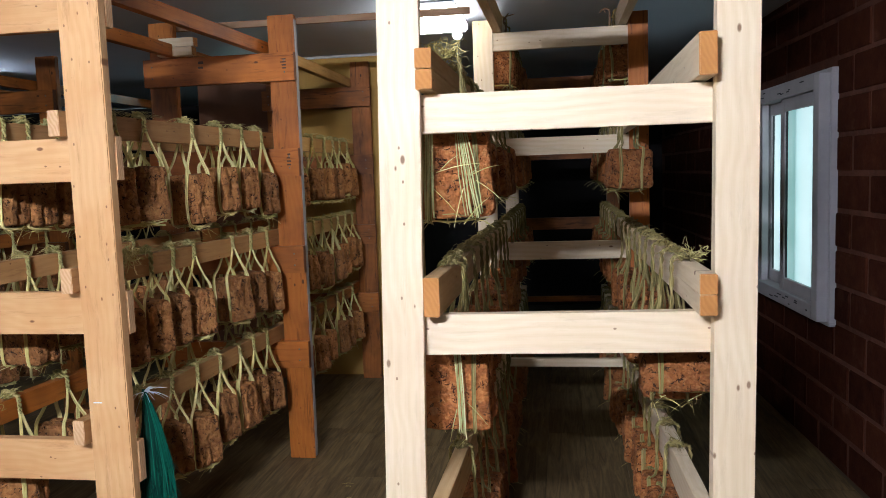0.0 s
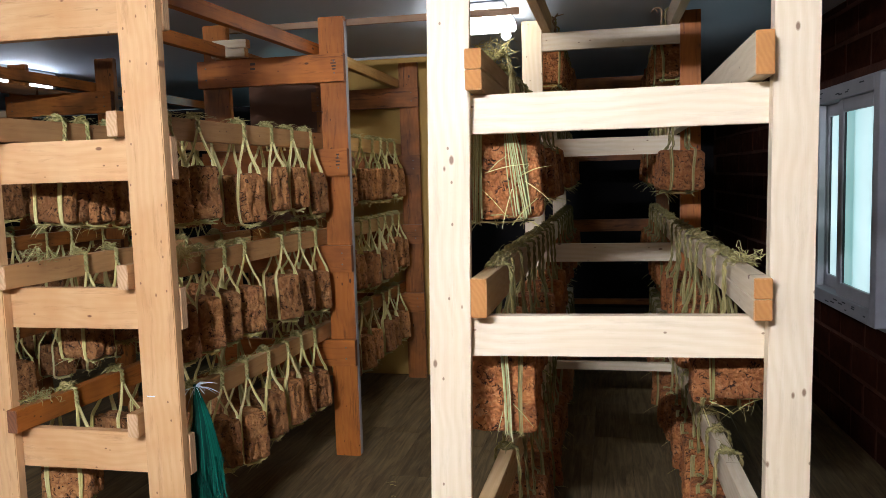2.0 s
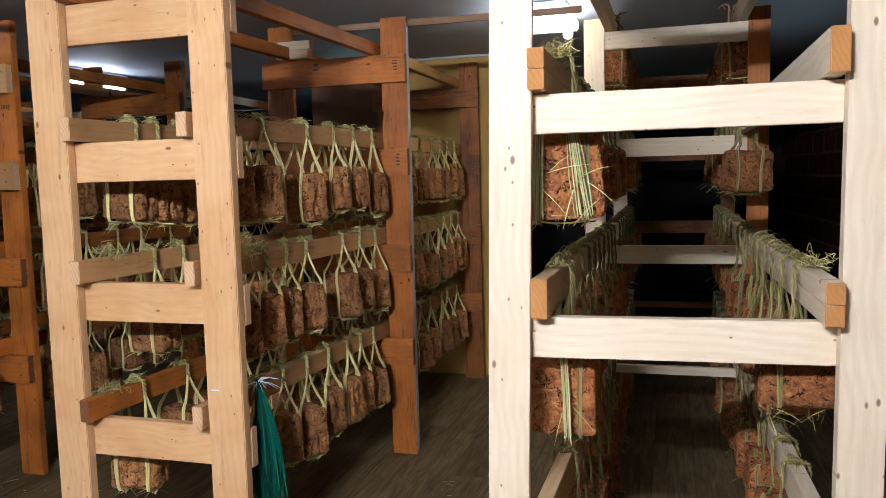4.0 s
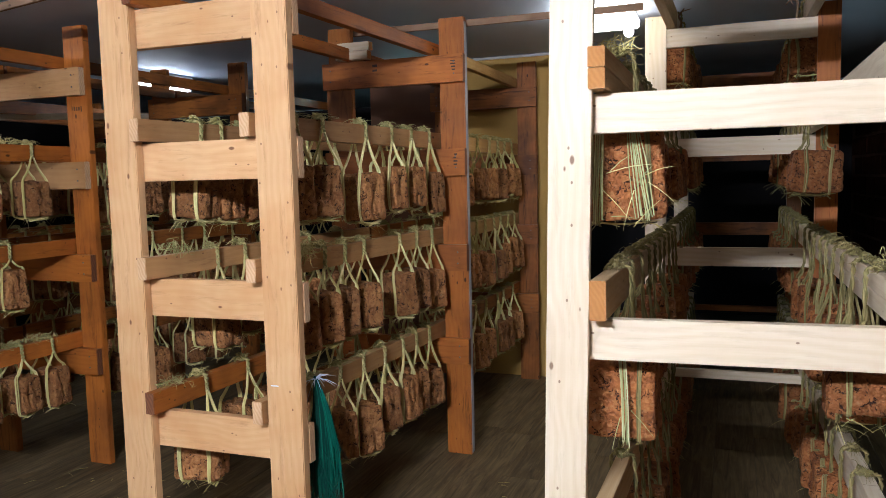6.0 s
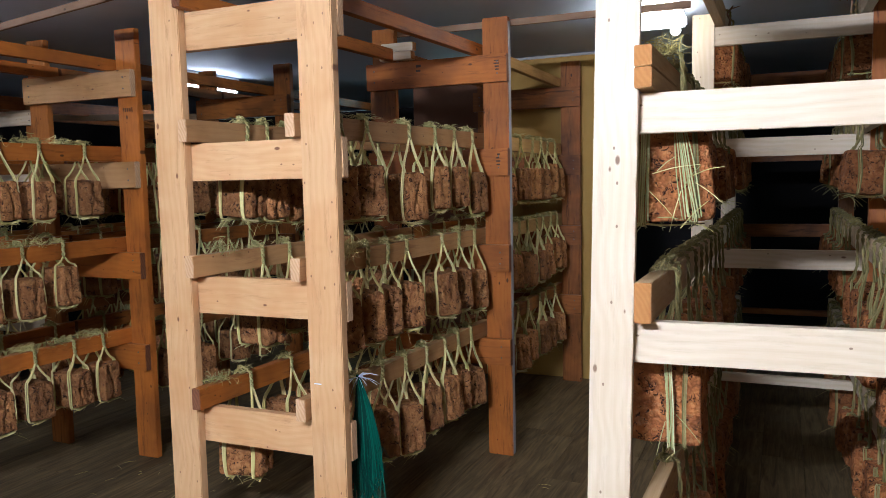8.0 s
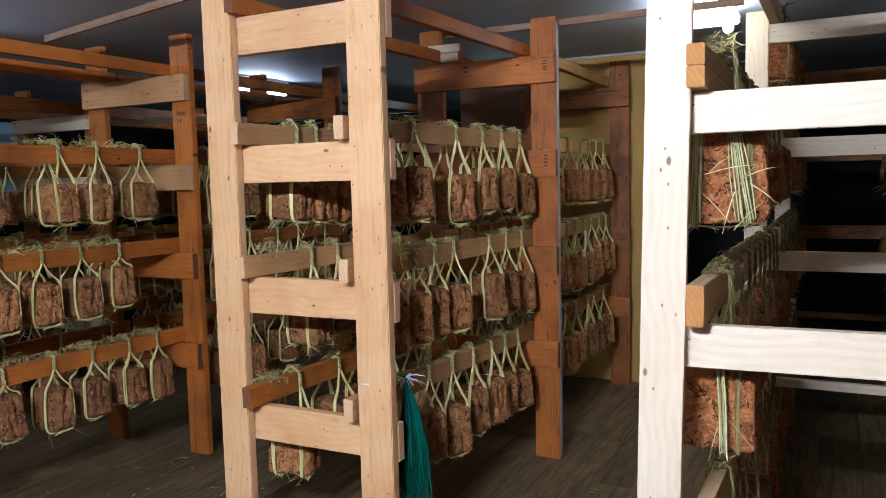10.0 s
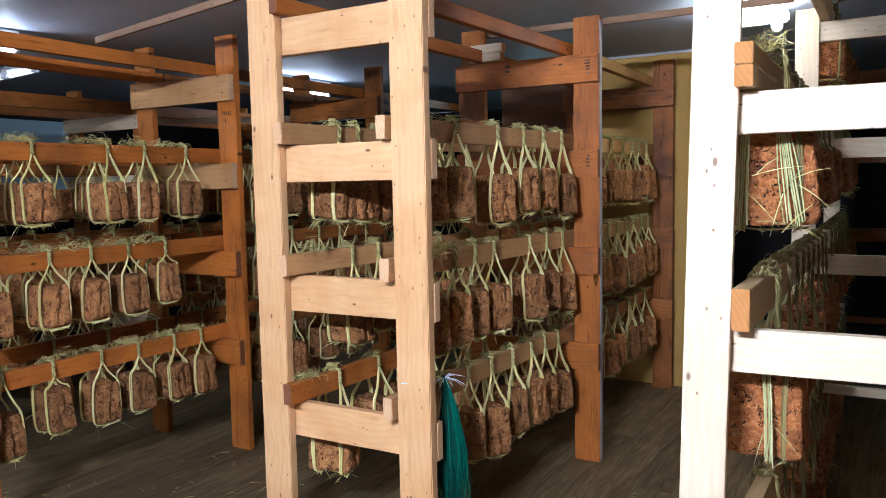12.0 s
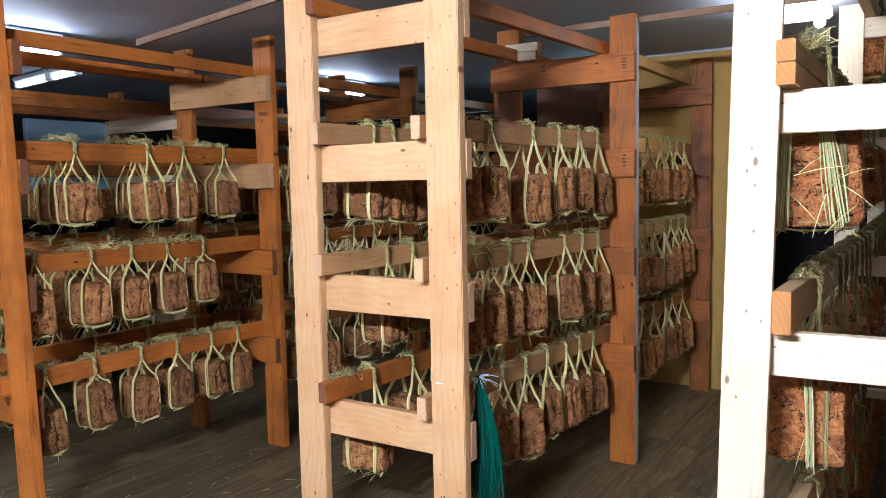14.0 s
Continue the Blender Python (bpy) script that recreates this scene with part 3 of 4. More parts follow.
for z, x in ((2.168, -2.035), (2.214, -2.025)):
    beam("shim", (x, 3.79, z), (x + 0.19, 3.79, z), 0.05, 0.044, PINE, rb, side=(0, 1, 0), label="pale offcut block")

# pale strip on the sawn edge, aisle lamp's light put into its colour
part("edge_strip", box_bm(0.003, 0.034, 2.3, 0.001, (-1.333, 3.88, 1.16)), plain("lamplit_sawn_edge", (0.34, 0.32, 0.30)), rb, "pale sawn edge with lamp light painted in")

# --- stained rack
rc = thing("drying_rack", "amber brown stained wooden drying rack hung with blocks", "rack", "drying racks")
frame_posts(rc, 1.715, -3.97, -3.17, AMBER, AMBER, 2.33, (0.03, -0.055))
LEVC = (0.50, 1.003, 1.492, 1.975)
crossrails(rc, 1.755, -3.97, -3.19, AMBER, LEVC)
frame_posts(rc, 3.17, -3.98, -3.165, BROWN, AMBER, 2.335)
crossrails(rc, 3.13, -3.98, -3.17, AMBER, LEVC[:2])
crossrails(rc, 3.13, -3.98, -3.17, ROSY, LEVC[2:])
frame_posts(rc, 4.58, -3.97, -3.165, BROWN, BROWN, 2.33)
crossrails(rc, 4.54, -3.97, -3.17, BROWN, LEVC)
frame_posts(rc, 5.98, -3.97, -3.165, BROWN, BROWN, 2.33)
for z in (0.643, 1.146, 1.635, 2.118):
    high = RAIL_H if z < 2 else TOP_H
    zz = z + high / 2
    for x in (-3.33, -3.81):
        for i, (a, c) in enumerate(((1.66, 3.2), (3.22, 4.6), (4.62, 6.0))):
            beam("rail", (x, a, zz), (x, c, zz), RAIL_W, high, AMBER if i == 0 else BROWN, rc)

# --- far stained rack
rd = thing("drying_rack", "dark brown wooden drying rack in the dim far corner", "rack", "drying racks")
for y in (1.9, 3.75, 5.5):
    frame_posts(rd, y, -5.5, -4.62, BROWN, BROWN, 2.25)
    crossrails(rd, y - 0.04, -5.5, -4.62, PINE if y == 3.75 else BROWN, levels=(0.5, 1.0, 1.5, 1.93), high=0.1)
for z in (0.6, 1.1, 1.6, 2.03):
    for x in (-4.78, -5.34):
        beam("rail", (x, 1.85, z + 0.045), (x, 5.55, z + 0.045), RAIL_W, 0.09, BROWN, rd)

# --- pale new rack
rp = thing("drying_rack", "new pale pine drying rack hung with blocks on straw ropes", "rack", "drying racks")
FY = 2.05
up_p = Vector((math.cos(TURN), math.sin(TURN), 0))
beam("post", W(-0.353, FY, 0), W(-0.304, FY, 2.33), 0.112, 0.042, PINE, rp, side=up_p)
beam("post", W(0.53, FY, 0), W(0.552, FY, 2.33), 0.108, 0.042, PINE, rp, side=up_p)
for z0, z1 in ((0.39, 0.5), (1.003, 1.115), (1.608, 1.712), (2.16, 2.265)):
    beam("crossrail", W(-0.33, FY + 0.042, (z0 + z1) / 2), W(0.56, FY + 0.042, (z0 + z1) / 2), z1 - z0, 0.04, PINE, rp, side=(0, 0, 1))
for y, wr in ((4.35, AMBER), (6.55, BROWN)):
    beam("post", (-0.415, y, 0), (-0.415, y, 2.33), 0.11, 0.042, PINE, rp, side=(1, 0, 0))
    beam("post", (0.42, y, 0), (0.42, y, 2.33), 0.105, 0.042, wr, rp, side=(1, 0, 0))
    for z0, z1 in ((0.385, 0.43), (1.0, 1.1), (1.585, 1.682), (2.165, 2.262)):
        beam("crossrail", (-0.38, y + 0.01, (z0 + z1) / 2), (0.37, y + 0.01, (z0 + z1) / 2), z1 - z0, 0.038, PINE if y < 5 else BROWN, rp, side=(0, 0, 1))
for za, zb in ((0.505, 0.415), (1.12, 1.105), (1.717, 1.687), (2.268, 2.266)):
    for xa, xb in ((-0.347, -0.335), (0.36, 0.34)):
        a, c = Vector((xa, 1.99, za + 0.054)), Vector((xb, 4.42, zb + 0.054))
        if (za == 1.12 and xa > 0) or (za == 1.717 and xa < 0):
            for dz in (-0.0268, 0.0268):
                beam("rail", a + Vector((0, 0, dz)), c + Vector((0, 0, dz)), 0.044, 0.0525, PINE if xa > 0 else PINE_WARM, rp)
        else:
            beam("rail", a, c, 0.044, 0.106, PINE if xa > 0 else PINE_WARM, rp)
        beam("rail", (xb, 4.43, zb + 0.054), (xb, 6.6, zb + 0.054), 0.044, 0.106, PINE, rp)

# --- loose battens near the ceiling
bt = thing("ceiling_batten", "long thin weathered wooden batten under the ceiling", "batten")
beam("board", (-2.15, 3.93, 2.315), (-0.44, 3.965, 2.315), 0.02, 0.034, GREYW, bt)
bt = thing("ceiling_batten", "thin weathered wooden batten laid across the rack tops", "batten")
beam("board", (-3.7, 2.7, 2.29), (-1.9, 2.36, 2.31), 0.02, 0.034, GREYW, bt)
bt = thing("loose_board", "pale pine board laid across the rack tops", "board")
beam("board", (-5.3, 3.95, 2.02), (-4.0, 4.75, 2.02), 0.03, 0.045, PINE, bt)


# ---------------------------------------------------------------- hanging soybean blocks
def block_bm(sx, sy, sz, seed):
    """A rounded, rough slab of pressed beans with a few long cracks; its top centre at the origin."""
    r = random.Random(seed)
    bm = bmesh.new()
    bmesh.ops.create_cube(bm, size=2.0)
    bmesh.ops.subdivide_edges(bm, edges=bm.edges[:], cuts=15, use_grid_fill=True)
    off = Vector((r.uniform(0, 50), r.uniform(0, 50), r.uniform(0, 50)))
    cr = [(r.uniform(-0.5, 0.5), r.uniform(2, 5), r.uniform(0, 9)) for _ in range(2)]
    for v in bm.verts:
        p = v.co.copy()
        q = Vector((abs(p.x) ** 14, abs(p.y) ** 14, abs(p.z) ** 14))
        k = (q.x + q.y + q.z) ** (-1 / 14)
        p = p * k
        w = Vector((p.x * sx / 2, p.y * sy / 2, p.z * sz / 2))
        n1 = noise.noise(w * 9 + off)
        n2 = noise.noise(w * 32 + off)
        n3 = noise.noise(w * 75 + off)
        d = 0.0055 * n1 + 0.0035 * n2 + 0.003 * n3
        if abs(p.x) > 0.8:
            for c0, fq, ph in cr:
                line = c0 * sy / 2 + 0.008 * math.sin(w.z * fq * 12 + ph)
                d -= 0.026 * math.exp(-((w.y - line) / 0.0065) ** 2) * (0.5 + 0.5 * math.sin(w.z * 30 + ph * 3))
        ridge = abs(noise.noise(w * 14 + off * 2))
        if ridge < 0.09:
            d -= 0.009 * (1 - ridge / 0.09)
        taper = 1.0 - 0.05 * p.z * r.choice((1,))
        w = Vector((w.x * taper, w.y * taper, w.z)) + p.normalized() * d
        v.co = w - Vector((0, 0, sz / 2))
    return bm


def hanger(seed, size, drop, rail_h):
    """A block under a rail that runs along y; the origin is on the middle of the rail's top."""
    r = random.Random(seed)
    sx, sy, sz = size
    thin = 0.0036 if rail_h > 0.1 else 0.0044
    th = thing("hanging_soybean_block", "rough brown fermented soybean block hung on straw rope from a rail", "soybean block", "hanging soybean blocks")
    part("block", block_bm(sx, sy, sz, seed), BEAN_RED if rail_h > 0.1 else BEAN, th, smooth=True, m=Matrix.Translation((0, 0, -drop)))
    for s in (-1, 1):
        xs = s * (0.034 + r.uniform(0, 0.006))
        split = -(rail_h + r.uniform(0.0, 0.035) + 0.035) if rail_h > 0.1 else -rail_h * r.uniform(0.5, 1.15)
        xe = s * sx * r.uniform(0.26, 0.36)
        # twisted rope from the knot down the rail's side
        bm = bmesh.new()
        core = smooth_path([(s * 0.004, 0, 0.012), (xs * 0.85, 0.003, 0.006), (xs, 0, -0.03), (xs * 1.02, r.uniform(-0.006, 0.006), split)], 22)
        for ph in (0, math.pi):
            pts = []
            for i, p in enumerate(core):
                a = i * 0.95 + ph
                pts.append(p + Vector((thin * math.cos(a), thin * 1.2 * math.sin(a), 0.002 * math.sin(a))))
            tubes(bm, pts, thin * 1.1, 5, taper=1.0)
        part("rope", bm, SHADE_STRAW if rail_h > 0.1 else ROPE, th, smooth=True)
        for t in (-1, 1):
            bm = bmesh.new()
            wob = r.uniform(-0.01, 0.01)
            for k in range(3 if rail_h > 0.1 else 4):
                o = (k - 1.5) * 0.0036 + r.uniform(-0.0012, 0.0012)
                yb = t * (sy / 2 + (0.003 + (k % 2) * 0.003 if t < 0 else -0.001) + r.uniform(0, 0.002))
                pts = [(xs + o * 0.5, t * 0.003, split + 0.01),
                       ((xs * 2 + xe) / 3 + o * 0.8 + wob * 0.5, yb * 0.33, (split * 2 - drop) / 3),
                       ((xs + xe * 2) / 3 + o + wob * 0.7, yb * 0.65, (split - drop * 2) / 3),
                       (xe + o * 1.3, yb * 0.97, -drop + 0.001),
                       (xe + o * r.uniform(1.0, 1.7) + wob, yb * 1.03, -drop - sz * 0.5),
                       (xe + o + wob * 0.5, yb, -drop - sz * 0.96),
                       (xe + o, yb * 0.6, -drop - sz - 0.008),
                       (xe + o + r.uniform(-0.02, 0.02), -yb * r.uniform(0.1, 0.9), -drop - sz - 0.010 - r.uniform(0, 0.012))]
                tubes(bm, smooth_path(pts, 20), r.uniform(0.0034, 0.005) * (0.62 if rail_h > 0.1 else 1.0), 5, 0.7, r.uniform(0, 0.6), 0.8)
            tagged(part("straw_strap", bm, SHADE_STRAW if rail_h > 0.1 else STRAW, th), kind="stuff")
    # the knot and loose wisps on the rail
    bm = bmesh.new()
    for k in range(7):
        a0 = r.uniform(0, 6.28)
        cx, cz = r.uniform(-0.012, 0.012), r.uniform(0.006, 0.018)
        R = r.uniform(0.012, 0.022)
        pts = [Vector((cx + R * math.cos(a0 + q * 0.9) * 0.9, R * math.sin(a0 + q * 0.9) * 0.8, max(0.004, cz + R * 0.7 * math.sin(q * 0.9 + a0 * 2)))) for q in range(8)]
        tubes(bm, pts, 0.0042, 4, 0.8)
    for k in range(24):
        a = r.choice((1, -1)) * math.pi / 2 + r.gauss(0, 0.55)
        ln = r.uniform(0.02, 0.085)
        p = Vector((r.uniform(-0.015, 0.015), r.uniform(-0.02, 0.02), r.uniform(0.004, 0.02)))
        d = Vector((math.cos(a) * 0.5, math.sin(a), r.uniform(-0.1, 0.3)))
        pts = smooth_path([p, p + d * ln * 0.5 + Vector((0, 0, 0.004)), p + d * ln + Vector((0, 0, -r.uniform(0, 0.02)))], 5)
        for q in pts:
            if abs(q.x) < 0.03:
                q.z = max(q.z, 0.003)
        tubes(bm, pts, r.uniform(0.0009, 0.0019), 3, 0.6)
    tagged(part("knot", bm, SHADE_STRAW if rail_h > 0.1 else ROPE, th), kind="stuff")
    # frayed ends under the block
    bm = bmesh.new()
    for k in range(11):
        s = r.choice((-1, 1))
        p = Vector((s * sx * 0.3 + r.uniform(-0.015, 0.015), r.uniform(-sy / 2, sy / 2), -drop - sz - r.uniform(0.004, 0.014)))
        d = Vector((r.uniform(-1, 1), r.uniform(-1, 1), r.uniform(-0.5, 0.15))).normalized() * r.uniform(0.03, 0.085)
        tubes(bm, smooth_path([p, p + d * 0.5, p + d + Vector((0, 0, -0.01))], 4), r.uniform(0.0011, 0.002), 3, 0.6)
    pts = [(-sx * 0.42, r.uniform(-0.02, 0.02), -drop - sz - 0.006), (0, r.uniform(-0.03, 0.03), -drop - sz - 0.014), (sx * 0.44, r.uniform(-0.02, 0.02), -drop - sz - 0.006)]
    for k in range(3):
        tubes(bm, smooth_path([(a, c + 0.004 * k, d) for a, c, d in pts], 8), 0.0032, 4, 0.7)
    tagged(part("frayed_straw", bm, STRAW, th), kind="stuff")
    return th


RH = random.Random(11)
TEMPLATES = {}


def hang(x, y, z, rail_h, drop, turn=0.0, tall=0.195, wide=0.175, thick=0.1):
    """Hangs one block from the rail top (x, y, z); drop is sorted into steps so that alike ones share their meshes."""
    step = round(drop / 0.03) * 0.03
    key = (rail_h, step, tall, wide, thick, RH.randrange(4 if rail_h < 0.1 else 3))
    m = pose(x, y, z, RH.uniform(-2, 2), RH.uniform(-3, 3), turn)
    if key not in TEMPLATES:
        size = (wide + RH.uniform(0, 0.025), thick + RH.uniform(0, 0.025), tall + RH.uniform(-0.012, 0.014))
        TEMPLATES[key] = hanger(len(TEMPLATES) * 7 + 3, size, step, rail_h)
        TEMPLATES[key].matrix_basis = m
        return TEMPLATES[key]
    return copy_thing(TEMPLATES[key], m)


def rail_x(xa, ya, xb, yb, y):
    return xa + (xb - xa) * (y - ya) / (yb - ya)


# honey rack, aisle side
for z, ys, dr in ((1.742, (2.53, 2.72, 3.05, 3.30, 3.50, 3.71), 0.185),
                  (1.237, (2.52, 2.70, 2.86, 3.02, 3.36, 3.56, 3.74), 0.20),
                  (0.732, (2.58, 2.79, 2.98, 3.17, 3.35, 3.51, 3.68), 0.19)):
    for y in ys:
        hang(rail_x(-1.585, 2.25, -1.505, 3.93, y), y, z, RAIL_H, dr + RH.uniform(-0.03, 0.03), RH.uniform(-38, -10), 0.2, 0.16, 0.095)
for z, ys in ((1.742, (4.25, 4.5, 4.75, 4.95, 5.1, 5.25)), (1.237, (4.12, 4.3, 4.46, 4.62, 4.8, 4.98, 5.17, 5.32)), (0.732, (4.2, 4.4, 4.6, 4.85, 5.02, 5.25))):
    for y in ys:
        hang(-1.505, y, z, RAIL_H, 0.18 + RH.uniform(-0.02, 0.03), RH.uniform(-38, -10), 0.2, 0.16, 0.095)
# honey rack, far side
for z, ys in ((1.742, (2.55, 2.68, 2.84, 3.05, 3.3, 3.55)), (1.237, (2.62, 2.8, 3.0, 3.3, 3.6)), (0.732, (2.5, 2.78, 3.0, 3.2, 3.5, 3.7))):
    for y in ys:
        hang(rail_x(-2.045, 2.25, -1.965, 3.93, y), y, z, RAIL_H, 0.2 + RH.uniform(-0.03, 0.03), RH.uniform(-15, 15))
for z in (1.742, 1.237, 0.732):
    y = 4.15
    while y < 5.3:
        hang(-1.965, y, z, RAIL_H, 0.19, RH.uniform(-15, 15))
        y += RH.uniform(0.2, 0.3)
# stained rack
for z, ys in ((1.717, (2.05, 2.42, 2.64, 2.91)), (1.228, (1.83, 2.10, 2.31, 2.515, 2.74)), (0.725, (1.85, 2.08, 2.335, 2.54, 2.76, 2.94))):
    for y in ys:
        hang(-3.33, y, z, RAIL_H, 0.155 + RH.uniform(-0.025, 0.025), RH.uniform(-12, 8), 0.182, 0.165, 0.1)
    y = 1.95
    while y < 3.1:
        hang(-3.81, y, z, RAIL_H, 0.18, RH.uniform(-20, 20), 0.168)
        y += RH.uniform(0.3, 0.45)
    for x in (-3.33, -3.81):
        y = 3.4
        while y < 5.8:
            hang(x, y, z, RAIL_H, 0.18 + RH.uniform(-0.02, 0.03), RH.uniform(-20, 20))
            y += RH.uniform(0.2, 0.34)
# far rack
for z in (1.69, 1.19, 0.69):
    for x in (-4.78, -5.34):
        y = 2.1
        while y < 5.3:
            hang(x, y, z, RAIL_H, 0.19, RH.uniform(-20, 20))
            y += RH.uniform(0.24, 0.4)

# pale rack
def pale_rail(xa, za, xb, zb, ys, drop):
    for y in ys:
        k = (y - 1.99) / (4.42 - 1.99)
        hang(xa + (xb - xa) * min(k, 1), y, za + (zb - za) * min(k, 1) + 0.108, 0.106, drop + RH.uniform(-0.025, 0.025), RH.uniform(-8, 8))


def steps(a, c, lo, hi):
    out = []
    while a < c:
        out.append(a)
        a += RH.uniform(lo, hi)
    return out


pale_rail(-0.335, 1.717, -0.335, 1.687, steps(2.46, 4.25, 0.18, 0.24), 0.21)
hang(-0.318, 2.238, 1.825, 0.106, 0.17, 3, 0.262, 0.215, 0.105)
pale_rail(-0.347, 1.12, -0.335, 1.105, steps(2.44, 4.25, 0.19, 0.25), 0.26)
hang(-0.33, 2.252, 1.228, 0.106, 0.215, -3, 0.265, 0.225, 0.12)
pale_rail(-0.347, 0.505, -0.335, 0.415, steps(2.45, 4.25, 0.18, 0.23), 0.24)
hang(0.345, 3.95, 1.80, 0.106, 0.2, 8, 0.19, 0.205, 0.11)
pale_rail(0.36, 1.717, 0.34, 1.687, [4.14], 0.2)
hang(0.35, 2.3, 1.227, 0.106, 0.17, -4, 0.2, 0.24, 0.12)
pale_rail(0.35, 1.12, 0.34, 1.105, steps(2.52, 4.25, 0.2, 0.25), 0.25)
pale_rail(0.36, 0.505, 0.34, 0.415, steps(2.5, 4.25, 0.19, 0.25), 0.17)
for x in (-0.335, 0.34):
    for z in (0.415, 1.105, 1.687, 2.266):
        for y in steps(4.55, 6.4, 0.2, 0.3):
            hang(x, y, z + 0.108, 0.106, 0.18, RH.uniform(-10, 10))


# ---------------------------------------------------------------- green net
def net():
    r = random.Random(8)
    th = thing("green_net", "bunched green plastic net hung on the rack post", "net", m=Matrix.Translation((-1.43, 2.43, -0.02)))
    bm = bmesh.new()
    for k in range(420):
        a, q = r.uniform(0, 6.28), math.sqrt(r.random())
        R = 0.062 * q
        bot = r.uniform(0.27, 0.46) + 0.05 * q
        ex, ey = math.cos(a) * R, math.sin(a) * R * 0.7
        pts = [(ex * 0.1 - 0.02, ey * 0.1, 0.80 + r.uniform(-0.01, 0.01)), (ex * 0.55, ey * 0.6, 0.68), (ex * 1.0 + r.uniform(-0.01, 0.01), ey, 0.52), (ex * 1.05 + r.uniform(-0.015, 0.015), ey, bot + 0.05),
               (ex * 0.9 + r.uniform(-0.045, 0.05), ey * 0.9, bot)]
        tubes(bm, smooth_path(pts, 9), r.uniform(0.0015, 0.0032), 3, 0.7)
    tagged(part("net_body", bm, NETGREEN, th), kind="stuff")
    bm = bmesh.new()
    for k in range(14):
        d = Vector((r.uniform(-0.3, 1), r.uniform(-1, 0.3), r.uniform(-0.6, 0.3))).normalized() * r.uniform(0.04, 0.1)
        p = Vector((-0.02, 0, 0.80))
        tubes(bm, smooth_path([p, p + d * 0.5 + Vector((0, 0, 0.01)), p + d], 5), 0.0022, 3, 0.5)
    tagged(part("tie", bm, TIE, th, "white string tie"), kind="stuff")


net()

# ---------------------------------------------------------------- stamps, tape and loose straw
def ink_bars(parent, x, y, z, w, h, n, vertical=False):
    """Unreadable stamp: short dark bars on a board's front."""
    r = random.Random(int(x * -1000 + z * 100))
    for i in range(n):
        k, q = r.uniform(0.6, 1.0), r.uniform(0.25, 0.55)
        if vertical:
            part("stamp", box_bm(w * k, 0.0016, h / n * q, 0, (x + r.uniform(-0.003, 0.003), y, z - h / 2 + h * (i + 0.5) / n)), INK, parent)
        else:
            part("stamp", box_bm(w / n * q, 0.0016, h * k, 0, (x - w / 2 + w * (i + 0.5) / n, y, z + r.uniform(-0.003, 0.003))), INK, parent)


ink_bars(rb, -1.382, 3.8195, 2.085, 0.03, 0.06, 4, True)
ink_bars(rb, -1.382, 3.8195, 1.60, 0.026, 0.07, 4, True)
ink_bars(rb, -1.83, 3.8195, 2.10, 0.035, 0.05, 2, True)
ink_bars(rc, -3.235, 3.149, 1.91, 0.075, 0.03, 5)
ink_bars(rb, -1.50, 2.269, 0.36, 0.05, 0.03, 4)
part("tape", box_bm(0.03, 0.0016, 0.004, 0, (-1.52, 2.2692, 0.79)), TIE, rb, "scrap of white tape")


def tuft(name, label, at, n, spread, size, mat, seed, squash=0.5, droop=0.4, fine=1.0):
    """A loose bunch of straw."""
    r = random.Random(seed)
    th = thing(name, label, "straw", m=Matrix.Translation(at))
    bm = bmesh.new()
    for k in range(n):
        p = Vector((r.gauss(0, spread * 0.4), r.gauss(0, spread * 0.6), abs(r.gauss(0, spread * 0.25))))
        a = r.uniform(0, 6.28)
        d = Vector((math.cos(a), math.sin(a), r.uniform(-droop, squash))) * r.uniform(0.4, 1.0) * size
        q = p + d + Vector((0, 0, -droop * size * r.random()))
        bend = [Vector((r.gauss(0, 1), r.gauss(0, 1), r.gauss(0, 1))) * size * 0.16 for _ in range(2)]
        tubes(bm, smooth_path([p, p + d * 0.4 + bend[0] + Vector((0, 0, 0.006)), p + (q - p) * 0.75 + bend[1], q], 8), r.uniform(0.0012, 0.0028) * fine, 3, 0.6)
    tagged(part("straw", bm, mat, th), kind="stuff")
    return th


tuft("straw_tuft", "pale frayed tuft of straw tied on the rail", (-1.55, 2.50, 1.245), 150, 0.06, 0.085, STRAW, 1, 0.35, 0.55, 0.75)
tuft("straw_tuft", "tangled straw tuft lying on the rail", (-2.03, 2.42, 1.245), 60, 0.06, 0.05, ROPE, 2, 0.3, 0.4, 0.7)
tuft("straw_tuft", "tangled straw tuft lying on the rail", (-2.035, 2.36, 0.737), 60, 0.06, 0.05, ROPE, 3, 0.3, 0.4, 0.7)
tuft("straw_tuft", "dry straw tuft on the pale rack's rail", (-0.335, 2.24, 1.83), 90, 0.05, 0.065, STRAW, 4, 0.9, 0.2, 0.55)
tuft("straw_tuft", "dry straw tuft on the pale rack's rail", (0.36, 2.3, 1.235), 30, 0.045, 0.055, ROPE, 5, 0.6, 0.25, 0.7)
